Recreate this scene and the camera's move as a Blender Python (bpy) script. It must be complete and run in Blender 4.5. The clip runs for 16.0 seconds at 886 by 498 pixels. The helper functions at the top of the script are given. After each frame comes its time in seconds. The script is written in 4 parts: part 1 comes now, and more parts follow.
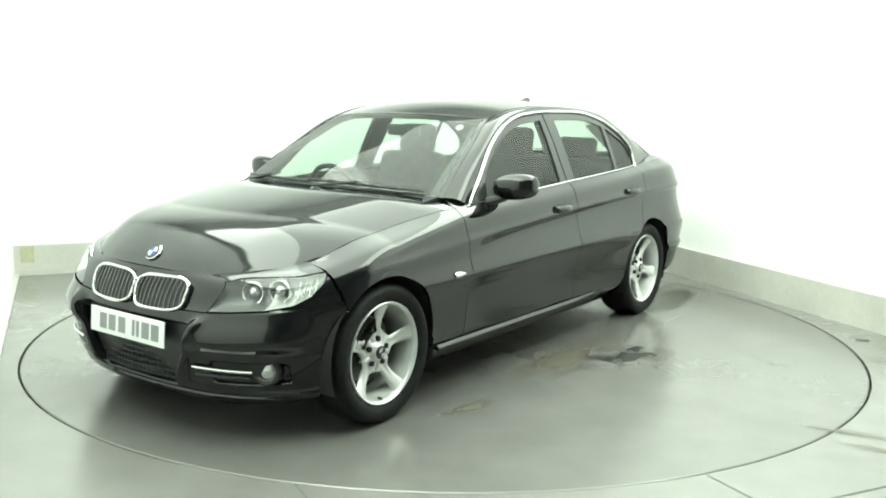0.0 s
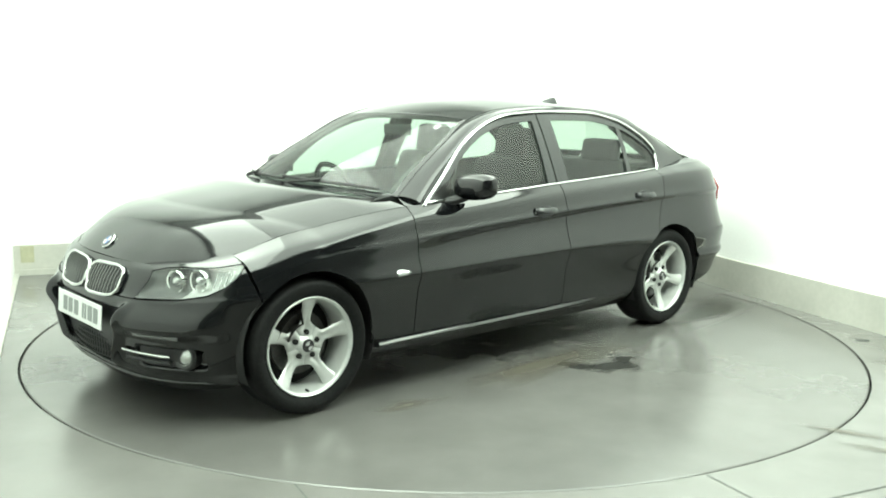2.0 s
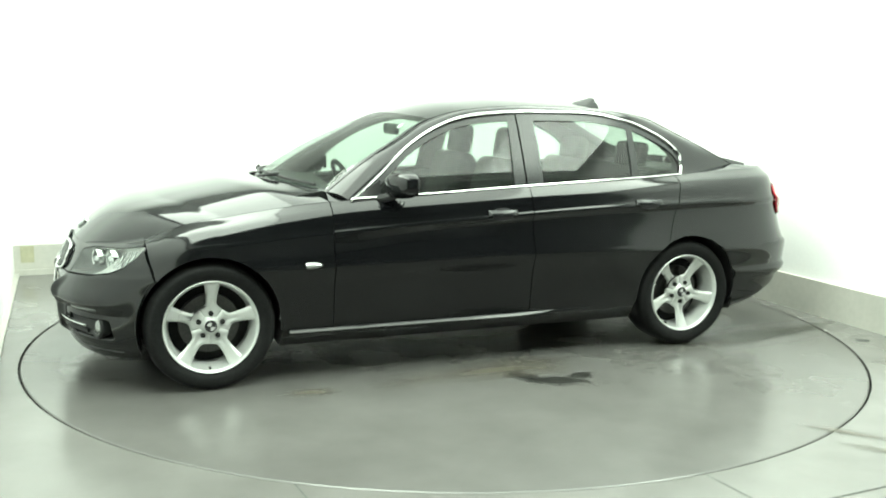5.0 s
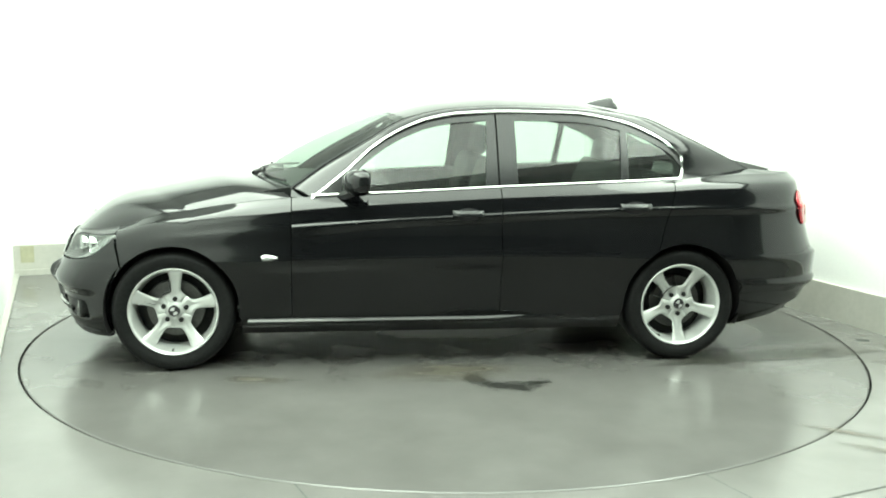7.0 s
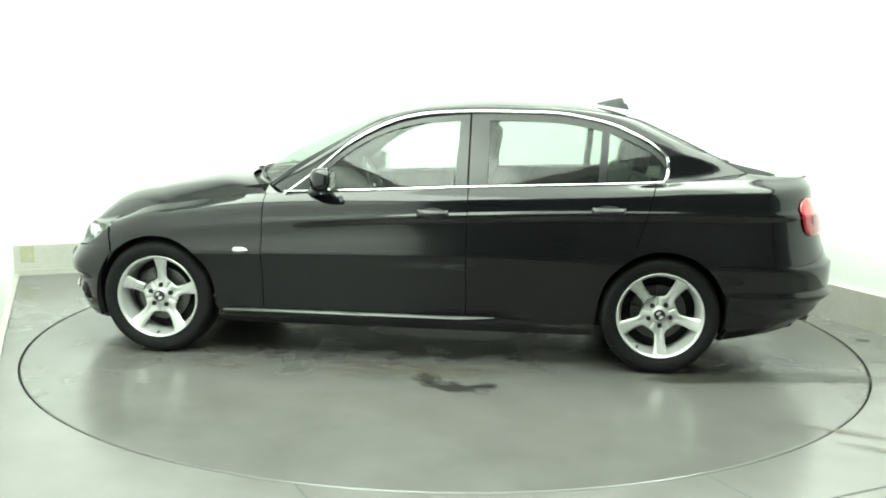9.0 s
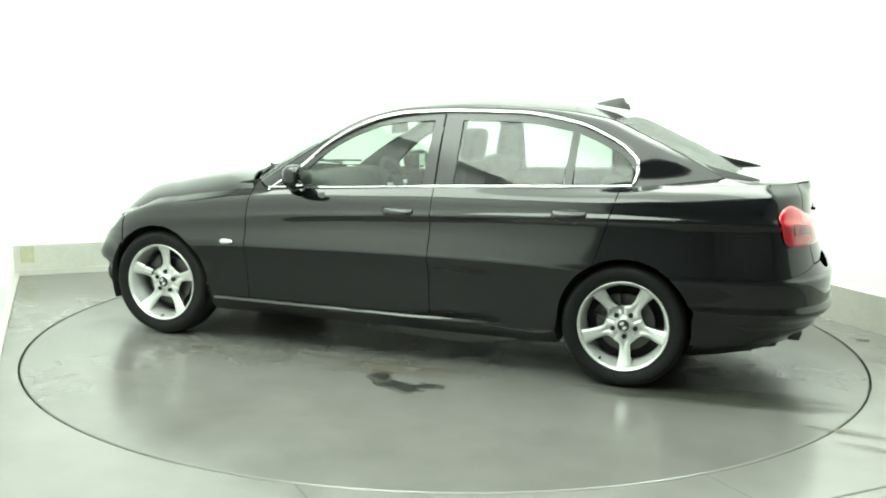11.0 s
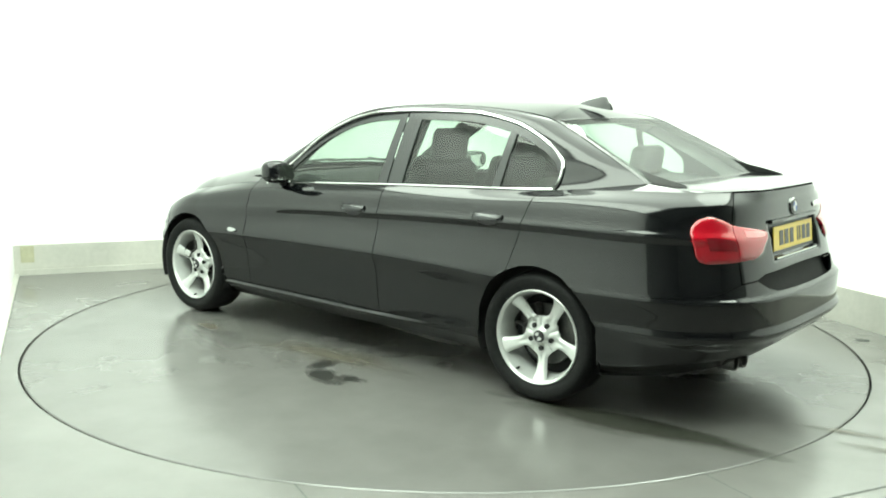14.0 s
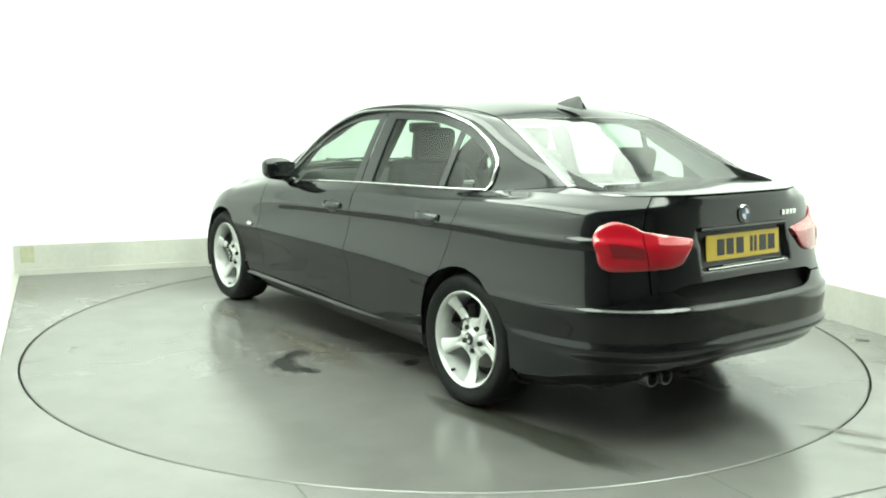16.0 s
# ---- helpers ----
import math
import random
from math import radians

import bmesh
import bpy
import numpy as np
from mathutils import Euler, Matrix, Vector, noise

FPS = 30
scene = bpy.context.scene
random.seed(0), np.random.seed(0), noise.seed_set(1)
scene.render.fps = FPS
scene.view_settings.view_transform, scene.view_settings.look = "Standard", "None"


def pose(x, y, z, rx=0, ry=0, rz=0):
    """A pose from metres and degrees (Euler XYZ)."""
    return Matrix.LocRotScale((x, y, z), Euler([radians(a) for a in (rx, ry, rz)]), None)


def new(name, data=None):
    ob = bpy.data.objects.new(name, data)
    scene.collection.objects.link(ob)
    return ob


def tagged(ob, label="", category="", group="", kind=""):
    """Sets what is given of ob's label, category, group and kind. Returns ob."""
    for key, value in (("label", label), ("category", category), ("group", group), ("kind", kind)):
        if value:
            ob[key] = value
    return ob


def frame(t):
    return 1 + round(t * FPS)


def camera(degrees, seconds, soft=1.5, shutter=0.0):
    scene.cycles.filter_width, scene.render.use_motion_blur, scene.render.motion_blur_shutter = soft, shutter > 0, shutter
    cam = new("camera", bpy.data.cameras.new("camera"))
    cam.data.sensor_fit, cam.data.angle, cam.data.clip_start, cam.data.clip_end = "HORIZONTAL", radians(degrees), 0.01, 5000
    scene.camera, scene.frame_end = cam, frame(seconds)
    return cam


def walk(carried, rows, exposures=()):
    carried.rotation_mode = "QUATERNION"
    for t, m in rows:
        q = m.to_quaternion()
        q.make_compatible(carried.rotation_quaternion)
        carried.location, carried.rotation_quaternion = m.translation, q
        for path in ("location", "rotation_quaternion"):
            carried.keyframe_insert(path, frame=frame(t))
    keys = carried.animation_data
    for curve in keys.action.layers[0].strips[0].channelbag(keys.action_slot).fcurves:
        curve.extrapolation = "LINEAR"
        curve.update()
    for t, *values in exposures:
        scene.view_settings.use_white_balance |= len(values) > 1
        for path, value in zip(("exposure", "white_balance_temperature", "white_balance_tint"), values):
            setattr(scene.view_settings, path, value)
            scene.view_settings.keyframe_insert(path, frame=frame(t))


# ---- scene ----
# ---- camera: fixed on its stand ----
cam = camera(52.05, 16.0, soft=1.9)
EYE = (0.0, -5.5953, 1.4192)
TILT, PAN, ROLL = -9.222, -0.208, 0.974
EYE_POSE = pose(*EYE) @ pose(0, 0, 0, 0, 0, -PAN) @ pose(0, 0, 0, 90 + TILT) @ pose(0, 0, 0, 0, 0, ROLL)
walk(cam, [(0.0, EYE_POSE), (16.0, EYE_POSE)], [(0.0, 0.0), (16.0, 0.0)])

# ---- room axes: the back wall runs along AX, the side walls along AY ----
AX, AY = Vector((0.921, 0.389, 0)), Vector((0.389, -0.921, 0))
CORNER = Vector((1.36, 3.5, 0))
WIDTH, LENGTH, HEIGHT = 5.2, 9.6, 3.3
BOOTH = 6.2   # the white booth ends here; unseen dark walls are added beyond it


def room(u, v, z=0.0):
    """A place u metres along the back wall from the far corner, v metres out from it."""
    p = CORNER - AX * u + AY * v
    return Vector((p.x, p.y, z))


# ---- light: fluorescent ceiling panels ----
world = bpy.data.worlds.new("world")
scene.world = world
world.use_nodes = True
world.node_tree.nodes["Background"].inputs[0].default_value = (0.5, 0.55, 0.5, 1)
world.node_tree.nodes["Background"].inputs[1].default_value = 0.05


def ceiling_lamp(u, v, w, l, power):
    lamp = bpy.data.lights.new("ceiling_panel_lamp", "AREA")
    lamp.shape, lamp.size, lamp.size_y, lamp.energy, lamp.color = "RECTANGLE", w, l, power, (0.865, 1.0, 0.855)
    ob = new("ceiling_panel_lamp", lamp)
    p = room(u, v, HEIGHT - 0.06)
    ob.matrix_world = Matrix.Translation(p) @ pose(0, 0, 0, 0, 0, math.degrees(math.atan2(AX.y, AX.x)))
    return ob


LAMPS = [(2.6, 3.6, 2.28, 4.6, 162), (0.8, 3.6, 1.3, 4.6, 193), (4.4, 3.6, 1.3, 4.6, 193)]
for row in LAMPS:
    ceiling_lamp(*row)


# ---- materials ----
def material(name, colour, rough=0.5, metal=0.0, coat=0.0, coat_rough=0.03, grain=0.0, grain_scale=40.0, stain=0.0,
             stain_scale=3.0, bump=0.0, spec=0.5, glow=None, strength=0.0, dust=0.0, coat_ior=1.5):
    m = bpy.data.materials.new(name)
    m.use_nodes = True
    t = m.node_tree
    b = t.nodes["Principled BSDF"]
    b.inputs["Base Color"].default_value = (*colour, 1)
    b.inputs["Roughness"].default_value = rough
    b.inputs["Metallic"].default_value = metal
    b.inputs["Coat Weight"].default_value = coat
    b.inputs["Coat Roughness"].default_value = coat_rough
    b.inputs["Coat IOR"].default_value = coat_ior
    b.inputs["Specular IOR Level"].default_value = spec
    if glow:
        b.inputs["Emission Color"].default_value = (*glow, 1)
        b.inputs["Emission Strength"].default_value = strength
    if grain or stain or bump or dust:
        co = t.nodes.new("ShaderNodeTexCoord")
        n1 = t.nodes.new("ShaderNodeTexNoise")
        n1.inputs["Scale"].default_value, n1.inputs["Detail"].default_value = grain_scale, 6
        n2 = t.nodes.new("ShaderNodeTexNoise")
        n2.inputs["Scale"].default_value, n2.inputs["Detail"].default_value = stain_scale, 5
        for n in (n1, n2):
            t.links.new(co.outputs["Object"], n.inputs["Vector"])
        last = None
        for n, amount in ((n1, grain), (n2, stain)):
            if not amount:
                continue
            r = t.nodes.new("ShaderNodeMapRange")
            r.inputs[1].default_value, r.inputs[2].default_value = 0.3, 0.7
            r.inputs[3].default_value, r.inputs[4].default_value = 1 - amount, 1 + amount * 0.6
            t.links.new(n.outputs["Fac"], r.inputs[0])
            mix = t.nodes.new("ShaderNodeVectorMath")
            mix.operation = "MULTIPLY"
            if last:
                t.links.new(last, mix.inputs[0])
            else:
                mix.inputs[0].default_value = colour
            t.links.new(r.outputs[0], mix.inputs[1])
            last = mix.outputs[0]
        if last:
            t.links.new(last, b.inputs["Base Color"])
        if dust:
            r = t.nodes.new("ShaderNodeMapRange")
            r.inputs[1].default_value, r.inputs[2].default_value = 0.3, 0.75
            r.inputs[3].default_value, r.inputs[4].default_value = coat_rough, coat_rough + dust
            t.links.new(n2.outputs["Fac"], r.inputs[0])
            t.links.new(r.outputs[0], b.inputs["Coat Roughness"])
        if bump:
            k = t.nodes.new("ShaderNodeBump")
            k.inputs["Strength"].default_value, k.inputs["Distance"].default_value = bump, 0.01
            t.links.new(n1.outputs["Fac"], k.inputs["Height"])
            t.links.new(k.outputs[0], b.inputs["Normal"])
    return m


def glass(name, colour, rough=0.0, haze=0.0):
    """Thin glass: a clear part with a film of dust, and a gloss that grows at a grazing angle."""
    m = bpy.data.materials.new(name)
    m.use_nodes = True
    t = m.node_tree
    t.nodes.remove(t.nodes["Principled BSDF"])
    out = t.nodes["Material Output"]
    clear_node, dust, gloss, film, mix, fresnel = (t.nodes.new("ShaderNode" + k) for k in ("BsdfTransparent", "BsdfDiffuse", "BsdfGlossy", "MixShader", "MixShader", "LayerWeight"))
    clear_node.inputs[0].default_value = (*colour, 1)
    dust.inputs[0].default_value = (0.45, 0.47, 0.45, 1)
    gloss.inputs["Roughness"].default_value = rough
    fresnel.inputs[0].default_value = 0.5
    power, scale = t.nodes.new("ShaderNodeMath"), t.nodes.new("ShaderNodeMath")
    power.operation, scale.operation = "POWER", "MULTIPLY_ADD"
    power.inputs[1].default_value, scale.inputs[1].default_value, scale.inputs[2].default_value = 5.0, 0.45, 0.045
    t.links.new(fresnel.outputs["Facing"], power.inputs[0])
    t.links.new(power.outputs[0], scale.inputs[0])
    co, n, r = (t.nodes.new("ShaderNode" + k) for k in ("TexCoord", "TexNoise", "MapRange"))
    n.inputs["Scale"].default_value, n.inputs["Detail"].default_value = 3.0, 5
    t.links.new(co.outputs["Object"], n.inputs["Vector"])
    r.inputs[1].default_value, r.inputs[2].default_value, r.inputs[3].default_value, r.inputs[4].default_value = 0.3, 0.7, haze * 0.6, haze * 1.3
    t.links.new(n.outputs["Fac"], r.inputs[0])
    t.links.new(r.outputs[0], film.inputs[0])
    t.links.new(clear_node.outputs[0], film.inputs[1])
    t.links.new(dust.outputs[0], film.inputs[2])
    t.links.new(scale.outputs[0], mix.inputs[0])
    t.links.new(film.outputs[0], mix.inputs[1])
    t.links.new(gloss.outputs[0], mix.inputs[2])
    t.links.new(mix.outputs[0], out.inputs[0])
    return m


PAINT = material("black_car_paint", (0.0040, 0.0044, 0.0050), 0.4, 0.0, 1.0, 0.05, stain=0.15, stain_scale=2.0, dust=0.07, spec=0.0, coat_ior=1.53)
TRIM = material("black_plastic", (0.012, 0.013, 0.013), 0.45, grain=0.2, grain_scale=300, bump=0.05)
SATIN = material("satin_black_frame", (0.012, 0.013, 0.014), 0.22, stain=0.1)
DARK = material("dark_underbody", (0.008, 0.008, 0.008), 0.8, grain=0.3, grain_scale=30)
CHROME = material("bright_chrome", (0.64, 0.656, 0.64), 0.12, 1.0, stain=0.05, stain_scale=8)
ALLOY = material("silver_alloy", (0.60, 0.615, 0.60), 0.28, 0.35, grain=0.05, grain_scale=200, stain=0.1, stain_scale=15)
STEEL = material("worn_steel", (0.112, 0.112, 0.108), 0.45, 0.8, grain=0.2, grain_scale=80)
RUBBER = material("tyre_rubber", (0.010, 0.0105, 0.0105), 0.6, grain=0.3, grain_scale=60, bump=0.15, spec=0.15)
SCREEN = glass("window_glass", (0.65, 0.74, 0.68), haze=0.025)
LENS = glass("clear_lens", (0.95, 0.97, 0.96))
LAMP_GREY = material("grey_lamp_bezel", (0.46, 0.47, 0.46), 0.3, 0.5, stain=0.06)
LAMP_DARK = material("dark_lamp_housing", (0.075, 0.078, 0.077), 0.35, 0.3, stain=0.1)
LAMP_SILVER = material("lamp_reflector", (0.45, 0.465, 0.455), 0.25, 0.75, stain=0.05)
LAMP_RED = material("red_lamp_lens", (0.36, 0.004, 0.013), 0.15, 0, 1.0, 0.03, stain=0.15, stain_scale=12, glow=(0.6, 0.01, 0.03), strength=0.0)
LAMP_DEEP = material("deep_red_lamp_lens", (0.17, 0.003, 0.008), 0.12, 0, 1.0, 0.03, stain=0.1, stain_scale=20)
LAMP_PINK = material("pale_red_lamp_lens", (0.55, 0.12, 0.13), 0.15, 0, 1.0, 0.03, stain=0.1, stain_scale=20)
CLOTH = material("dark_seat_leather", (0.015, 0.016, 0.0157), 0.6, grain=0.25, grain_scale=120, bump=0.1, spec=0.15)
LINER = material("pale_headliner", (0.165, 0.17, 0.16), 0.9, grain=0.1, grain_scale=150)
PLATE_W = material("white_plate", (0.68, 0.69, 0.68), 0.3, stain=0.05, stain_scale=10)
PLATE_Y = material("yellow_plate", (0.62, 0.43, 0.02), 0.3, stain=0.06, stain_scale=10)
INK = material("plate_ink", (0.012, 0.012, 0.014), 0.4, stain=0.1)
INK_PALE = material("plate_ink_reflective", (0.21, 0.224, 0.217), 0.4, stain=0.1)
BLUE = material("badge_blue", (0.014, 0.056, 0.21), 0.3, stain=0.1)
WHITE = material("badge_white", (0.525, 0.532, 0.525), 0.3, stain=0.05)


# ---- mesh helpers ----
def part(name, data, mat, parent, label="", smooth=40.0):
    """Link vertices and faces, or a bmesh, as one mesh object under a thing or a part."""
    me = bpy.data.meshes.new(name)
    if isinstance(data, bmesh.types.BMesh):
        data.to_mesh(me)
        data.free()
    else:
        me.from_pydata([tuple(v) for v in data[0]], [], data[1])
        me.update()
    me.materials.append(mat)
    if smooth:
        me.polygons.foreach_set("use_smooth", [True] * len(me.polygons))
        me.set_sharp_from_angle(angle=radians(smooth))
    ob = new(name, me)
    ob.parent = parent
    if label:
        tagged(ob, label)
    return ob


def cubic(knots):
    """A smooth curve through (x, value) knots that never overshoots."""
    ks = sorted(knots)
    xs, ys = [k[0] for k in ks], [k[1] for k in ks]
    n = len(xs)
    h = [xs[i + 1] - xs[i] for i in range(n - 1)]
    d = [(ys[i + 1] - ys[i]) / h[i] for i in range(n - 1)]
    m = [d[0]] + [0.0 if d[i - 1] * d[i] <= 0 else
                  (3 * (h[i - 1] + h[i])) / ((2 * h[i] + h[i - 1]) / d[i - 1] + (h[i] + 2 * h[i - 1]) / d[i])
                  for i in range(1, n - 1)] + [d[-1]]

    def f(x):
        if x <= xs[0]:
            return ys[0]
        if x >= xs[-1]:
            return ys[-1]
        i = 0
        while x > xs[i + 1]:
            i += 1
        s = (x - xs[i]) / h[i]
        return ((1 + 2 * s) * (1 - s) ** 2 * ys[i] + s * (1 - s) ** 2 * h[i] * m[i]
                + s * s * (3 - 2 * s) * ys[i + 1] + s * s * (s - 1) * h[i] * m[i + 1])
    return f


def spline(knots):
    """A curve in space through the knots, u from 0 to 1 by length."""
    ps = [Vector(k) for k in knots]
    acc = [0.0]
    for p, q in zip(ps, ps[1:]):
        acc.append(acc[-1] + max((q - p).length, 1e-6))
    fs = [cubic([(a / acc[-1], p[i]) for a, p in zip(acc, ps)]) for i in range(len(ps[0]))]
    return lambda u: Vector([f(u) for f in fs])


def line(p, q):
    p, q = Vector(p), Vector(q)
    return lambda u: p.lerp(q, u)


def clamp(x, a=0.0, b=1.0):
    return max(a, min(b, x))


def step(a, b, x):
    s = clamp((x - a) / (b - a))
    return s * s * (3 - 2 * s)


def sheet(f, nu, nv, rim=0.0, lift=0.0, flip=False):
    """A grid of f(u, v) points; rim: depth of the folded edge; lift: shift along the normal."""
    pts = [[Vector(f(i / nu, j / nv)) for j in range(nv + 1)] for i in range(nu + 1)]
    sign = -1 if flip else 1

    def normal(i, j):
        a = pts[min(i + 1, nu)][j] - pts[max(i - 1, 0)][j]
        b = pts[i][min(j + 1, nv)] - pts[i][max(j - 1, 0)]
        n = a.cross(b)
        return n.normalized() * sign if n.length > 1e-12 else Vector((0, 0, 0))
    ns = [[normal(i, j) for j in range(nv + 1)] for i in range(nu + 1)]
    vs = [pts[i][j] + ns[i][j] * lift for i in range(nu + 1) for j in range(nv + 1)]
    at = lambda i, j: i * (nv + 1) + j
    fs = []
    for i in range(nu):
        for j in range(nv):
            q = (at(i, j), at(i + 1, j), at(i + 1, j + 1), at(i, j + 1))
            fs.append(q if not flip else q[::-1])
    if rim:
        ring = [(i, 0) for i in range(nu)] + [(nu, j) for j in range(nv)] + [(i, nv) for i in range(nu, 0, -1)] + [(0, j) for j in range(nv, 0, -1)]
        base = len(vs)
        for i, j in ring:
            vs.append(vs[at(i, j)] - ns[i][j] * rim)
        k = len(ring)
        for r in range(k):
            a, b = at(*ring[r]), at(*ring[(r + 1) % k])
            q = (b, a, base + r, base + (r + 1) % k)
            fs.append(q if not flip else q[::-1])
    return vs, fs


def mirrored(data):
    return [Vector((v[0], -v[1], v[2])) for v in data[0]], [f[::-1] for f in data[1]]


def joined(*datas):
    vs, fs = [], []
    for d in datas:
        o = len(vs)
        vs += list(d[0])
        fs += [tuple(i + o for i in f) for f in d[1]]
    return vs, fs


def tube(path, r, n=40, m=8, closed=False, flat=1.0):
    """A round bar along path(u)."""
    vs, fs = [], []
    for i in range(n + 1):
        u = i / n
        p = path(u)
        d = (path(min(u + 0.004, 1)) - path(max(u - 0.004, 0))).normalized()
        side = d.cross(Vector((0, 0, 1)))
        side = side.normalized() if side.length > 1e-4 else Vector((1, 0, 0))
        up = side.cross(d)
        for k in range(m):
            a = 2 * math.pi * k / m
            vs.append(p + side * math.cos(a) * r * flat + up * math.sin(a) * r)
    for i in range(n):
        for k in range(m):
            fs.append((i * m + k, i * m + (k + 1) % m, (i + 1) * m + (k + 1) % m, (i + 1) * m + k))
    if not closed:
        fs.append(tuple(range(m - 1, -1, -1)))
        fs.append(tuple(n * m + k for k in range(m)))
    return vs, fs


def lathe(profile, n=48, axis="y", spin=0.0):
    """Turn (radius, along) points round the axis."""
    vs, fs = [], []
    m = len(profile)
    for i in range(n):
        a = 2 * math.pi * i / n + spin
        for r, h in profile:
            c, s = r * math.cos(a), r * math.sin(a)
            vs.append(Vector((c, h, s)) if axis == "y" else Vector((h, c, s)) if axis == "x" else Vector((c, s, h)))
    for i in range(n):
        for j in range(m - 1):
            fs.append((i * m + j, i * m + j + 1, ((i + 1) % n) * m + j + 1, ((i + 1) % n) * m + j))
    if axis == "z":
        fs = [f[::-1] for f in fs]
    return vs, fs


def block(x0, x1, y0, y1, z0, z1, bevel=0.0, segments=2):
    bm = bmesh.new()
    bmesh.ops.create_cube(bm, size=1)
    for v in bm.verts:
        v.co = Vector(((x0 + x1) / 2 + v.co.x * (x1 - x0), (y0 + y1) / 2 + v.co.y * (y1 - y0), (z0 + z1) / 2 + v.co.z * (z1 - z0)))
    if bevel:
        bmesh.ops.bevel(bm, geom=bm.edges[:], offset=bevel, segments=segments, affect="EDGES", profile=0.5)
    return bm


def moved(data, m):
    return [m @ Vector(v) for v in data[0]], data[1]
PILLAR = material("dark_grey_trim", (0.035, 0.036, 0.035), 0.8, grain=0.2, grain_scale=80)

# ---- the room ----
def slab(name, corners, z0, z1, mat, kind="structure", label="", category="", parent=None):
    """A plate over a plan outline, from z0 to z1."""
    n = len(corners)
    vs = [Vector((c.x, c.y, z)) for z in (z0, z1) for c in corners]
    fs = [tuple(range(n - 1, -1, -1)), tuple(range(n, 2 * n))] + [(i, (i + 1) % n, n + (i + 1) % n, n + i) for i in range(n)]
    bm = bmesh.new()
    for v in vs:
        bm.verts.new(v)
    bm.verts.ensure_lookup_table()
    for f in fs:
        bm.faces.new([bm.verts[i] for i in f])
    bmesh.ops.recalc_face_normals(bm, faces=bm.faces[:])
    ob = part(name, bm, mat, parent, smooth=0)
    return tagged(ob, label, category, "", kind)


WALL = material("white_painted_wall", (0.86, 0.87, 0.86), 0.6, grain=0.02, grain_scale=60, stain=0.05, stain_scale=0.7, bump=0.04)
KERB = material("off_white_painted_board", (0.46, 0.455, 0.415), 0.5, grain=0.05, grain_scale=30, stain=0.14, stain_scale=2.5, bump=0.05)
CEIL = material("white_ceiling_panel", (0.85, 0.86, 0.85), 0.8, grain=0.03, grain_scale=50, stain=0.03)
KERB_LINE = material("grey_board_joint", (0.22, 0.22, 0.2), 0.8, grain=0.2, grain_scale=60)
SEAM = material("dark_joint", (0.05, 0.055, 0.05), 0.8, grain=0.4, grain_scale=60)
# dark colour stands for missing light on the unseen surfaces round the camera
DIM = material("unseen_wall_dark_grey", (0.2, 0.205, 0.2), 0.8, grain=0.1, grain_scale=40, stain=0.2, stain_scale=1.5)
PANEL_GLOW = material("lamp_diffuser", (0.8, 0.82, 0.8), 0.5, stain=0.02, glow=(0.90, 1.0, 0.885), strength=1.0)

T = 0.1
slab("wall_back", [room(-T, -T), room(WIDTH + T, -T), room(WIDTH + T, 0), room(-T, 0)], 0, HEIGHT, WALL, label="smooth white painted back wall of the studio", category="wall")
slab("wall_right", [room(-T, 0), room(0, 0), room(0, BOOTH), room(-T, BOOTH)], 0, HEIGHT, WALL, label="smooth white painted side wall of the studio", category="wall")
slab("wall_left", [room(WIDTH, 0), room(WIDTH + T, 0), room(WIDTH + T, BOOTH), room(WIDTH, BOOTH)], 0, HEIGHT, WALL, label="bright white painted side wall beside the floor", category="wall")
# unseen dark walls and ceiling past the booth, added so the car's side reflects dark
slab("wall_right_unseen", [room(-T, BOOTH), room(0, BOOTH), room(0, LENGTH), room(-T, LENGTH)], 0, HEIGHT, DIM, label="unseen dark grey side wall, added to darken reflections", category="wall")
slab("wall_left_unseen", [room(WIDTH, BOOTH), room(WIDTH + T, BOOTH), room(WIDTH + T, LENGTH), room(WIDTH, LENGTH)], 0, HEIGHT, DIM, label="unseen dark grey side wall, added to darken reflections", category="wall")
slab("wall_front", [room(-T, LENGTH), room(WIDTH + T, LENGTH), room(WIDTH + T, LENGTH + T), room(-T, LENGTH + T)], 0, HEIGHT, DIM, label="unseen dark grey end wall, added to darken reflections", category="wall")
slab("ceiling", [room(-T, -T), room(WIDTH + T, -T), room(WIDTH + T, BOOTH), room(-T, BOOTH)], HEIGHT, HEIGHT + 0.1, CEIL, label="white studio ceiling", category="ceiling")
slab("ceiling_unseen", [room(-T, BOOTH), room(WIDTH + T, BOOTH), room(WIDTH + T, LENGTH + T), room(-T, LENGTH + T)], HEIGHT, HEIGHT + 0.1, DIM, label="unseen dark grey ceiling, added to darken reflections", category="ceiling")
KH = 0.24
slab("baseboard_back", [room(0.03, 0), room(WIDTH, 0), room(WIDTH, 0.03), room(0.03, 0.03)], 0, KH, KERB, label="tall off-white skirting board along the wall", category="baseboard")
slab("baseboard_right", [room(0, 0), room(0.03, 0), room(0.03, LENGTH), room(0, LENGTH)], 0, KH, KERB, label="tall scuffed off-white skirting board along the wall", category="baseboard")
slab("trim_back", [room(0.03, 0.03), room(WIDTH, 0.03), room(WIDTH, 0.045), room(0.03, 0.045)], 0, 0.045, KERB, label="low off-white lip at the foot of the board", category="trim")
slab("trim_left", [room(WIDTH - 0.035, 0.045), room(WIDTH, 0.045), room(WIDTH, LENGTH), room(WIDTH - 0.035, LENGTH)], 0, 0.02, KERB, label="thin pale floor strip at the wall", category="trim")
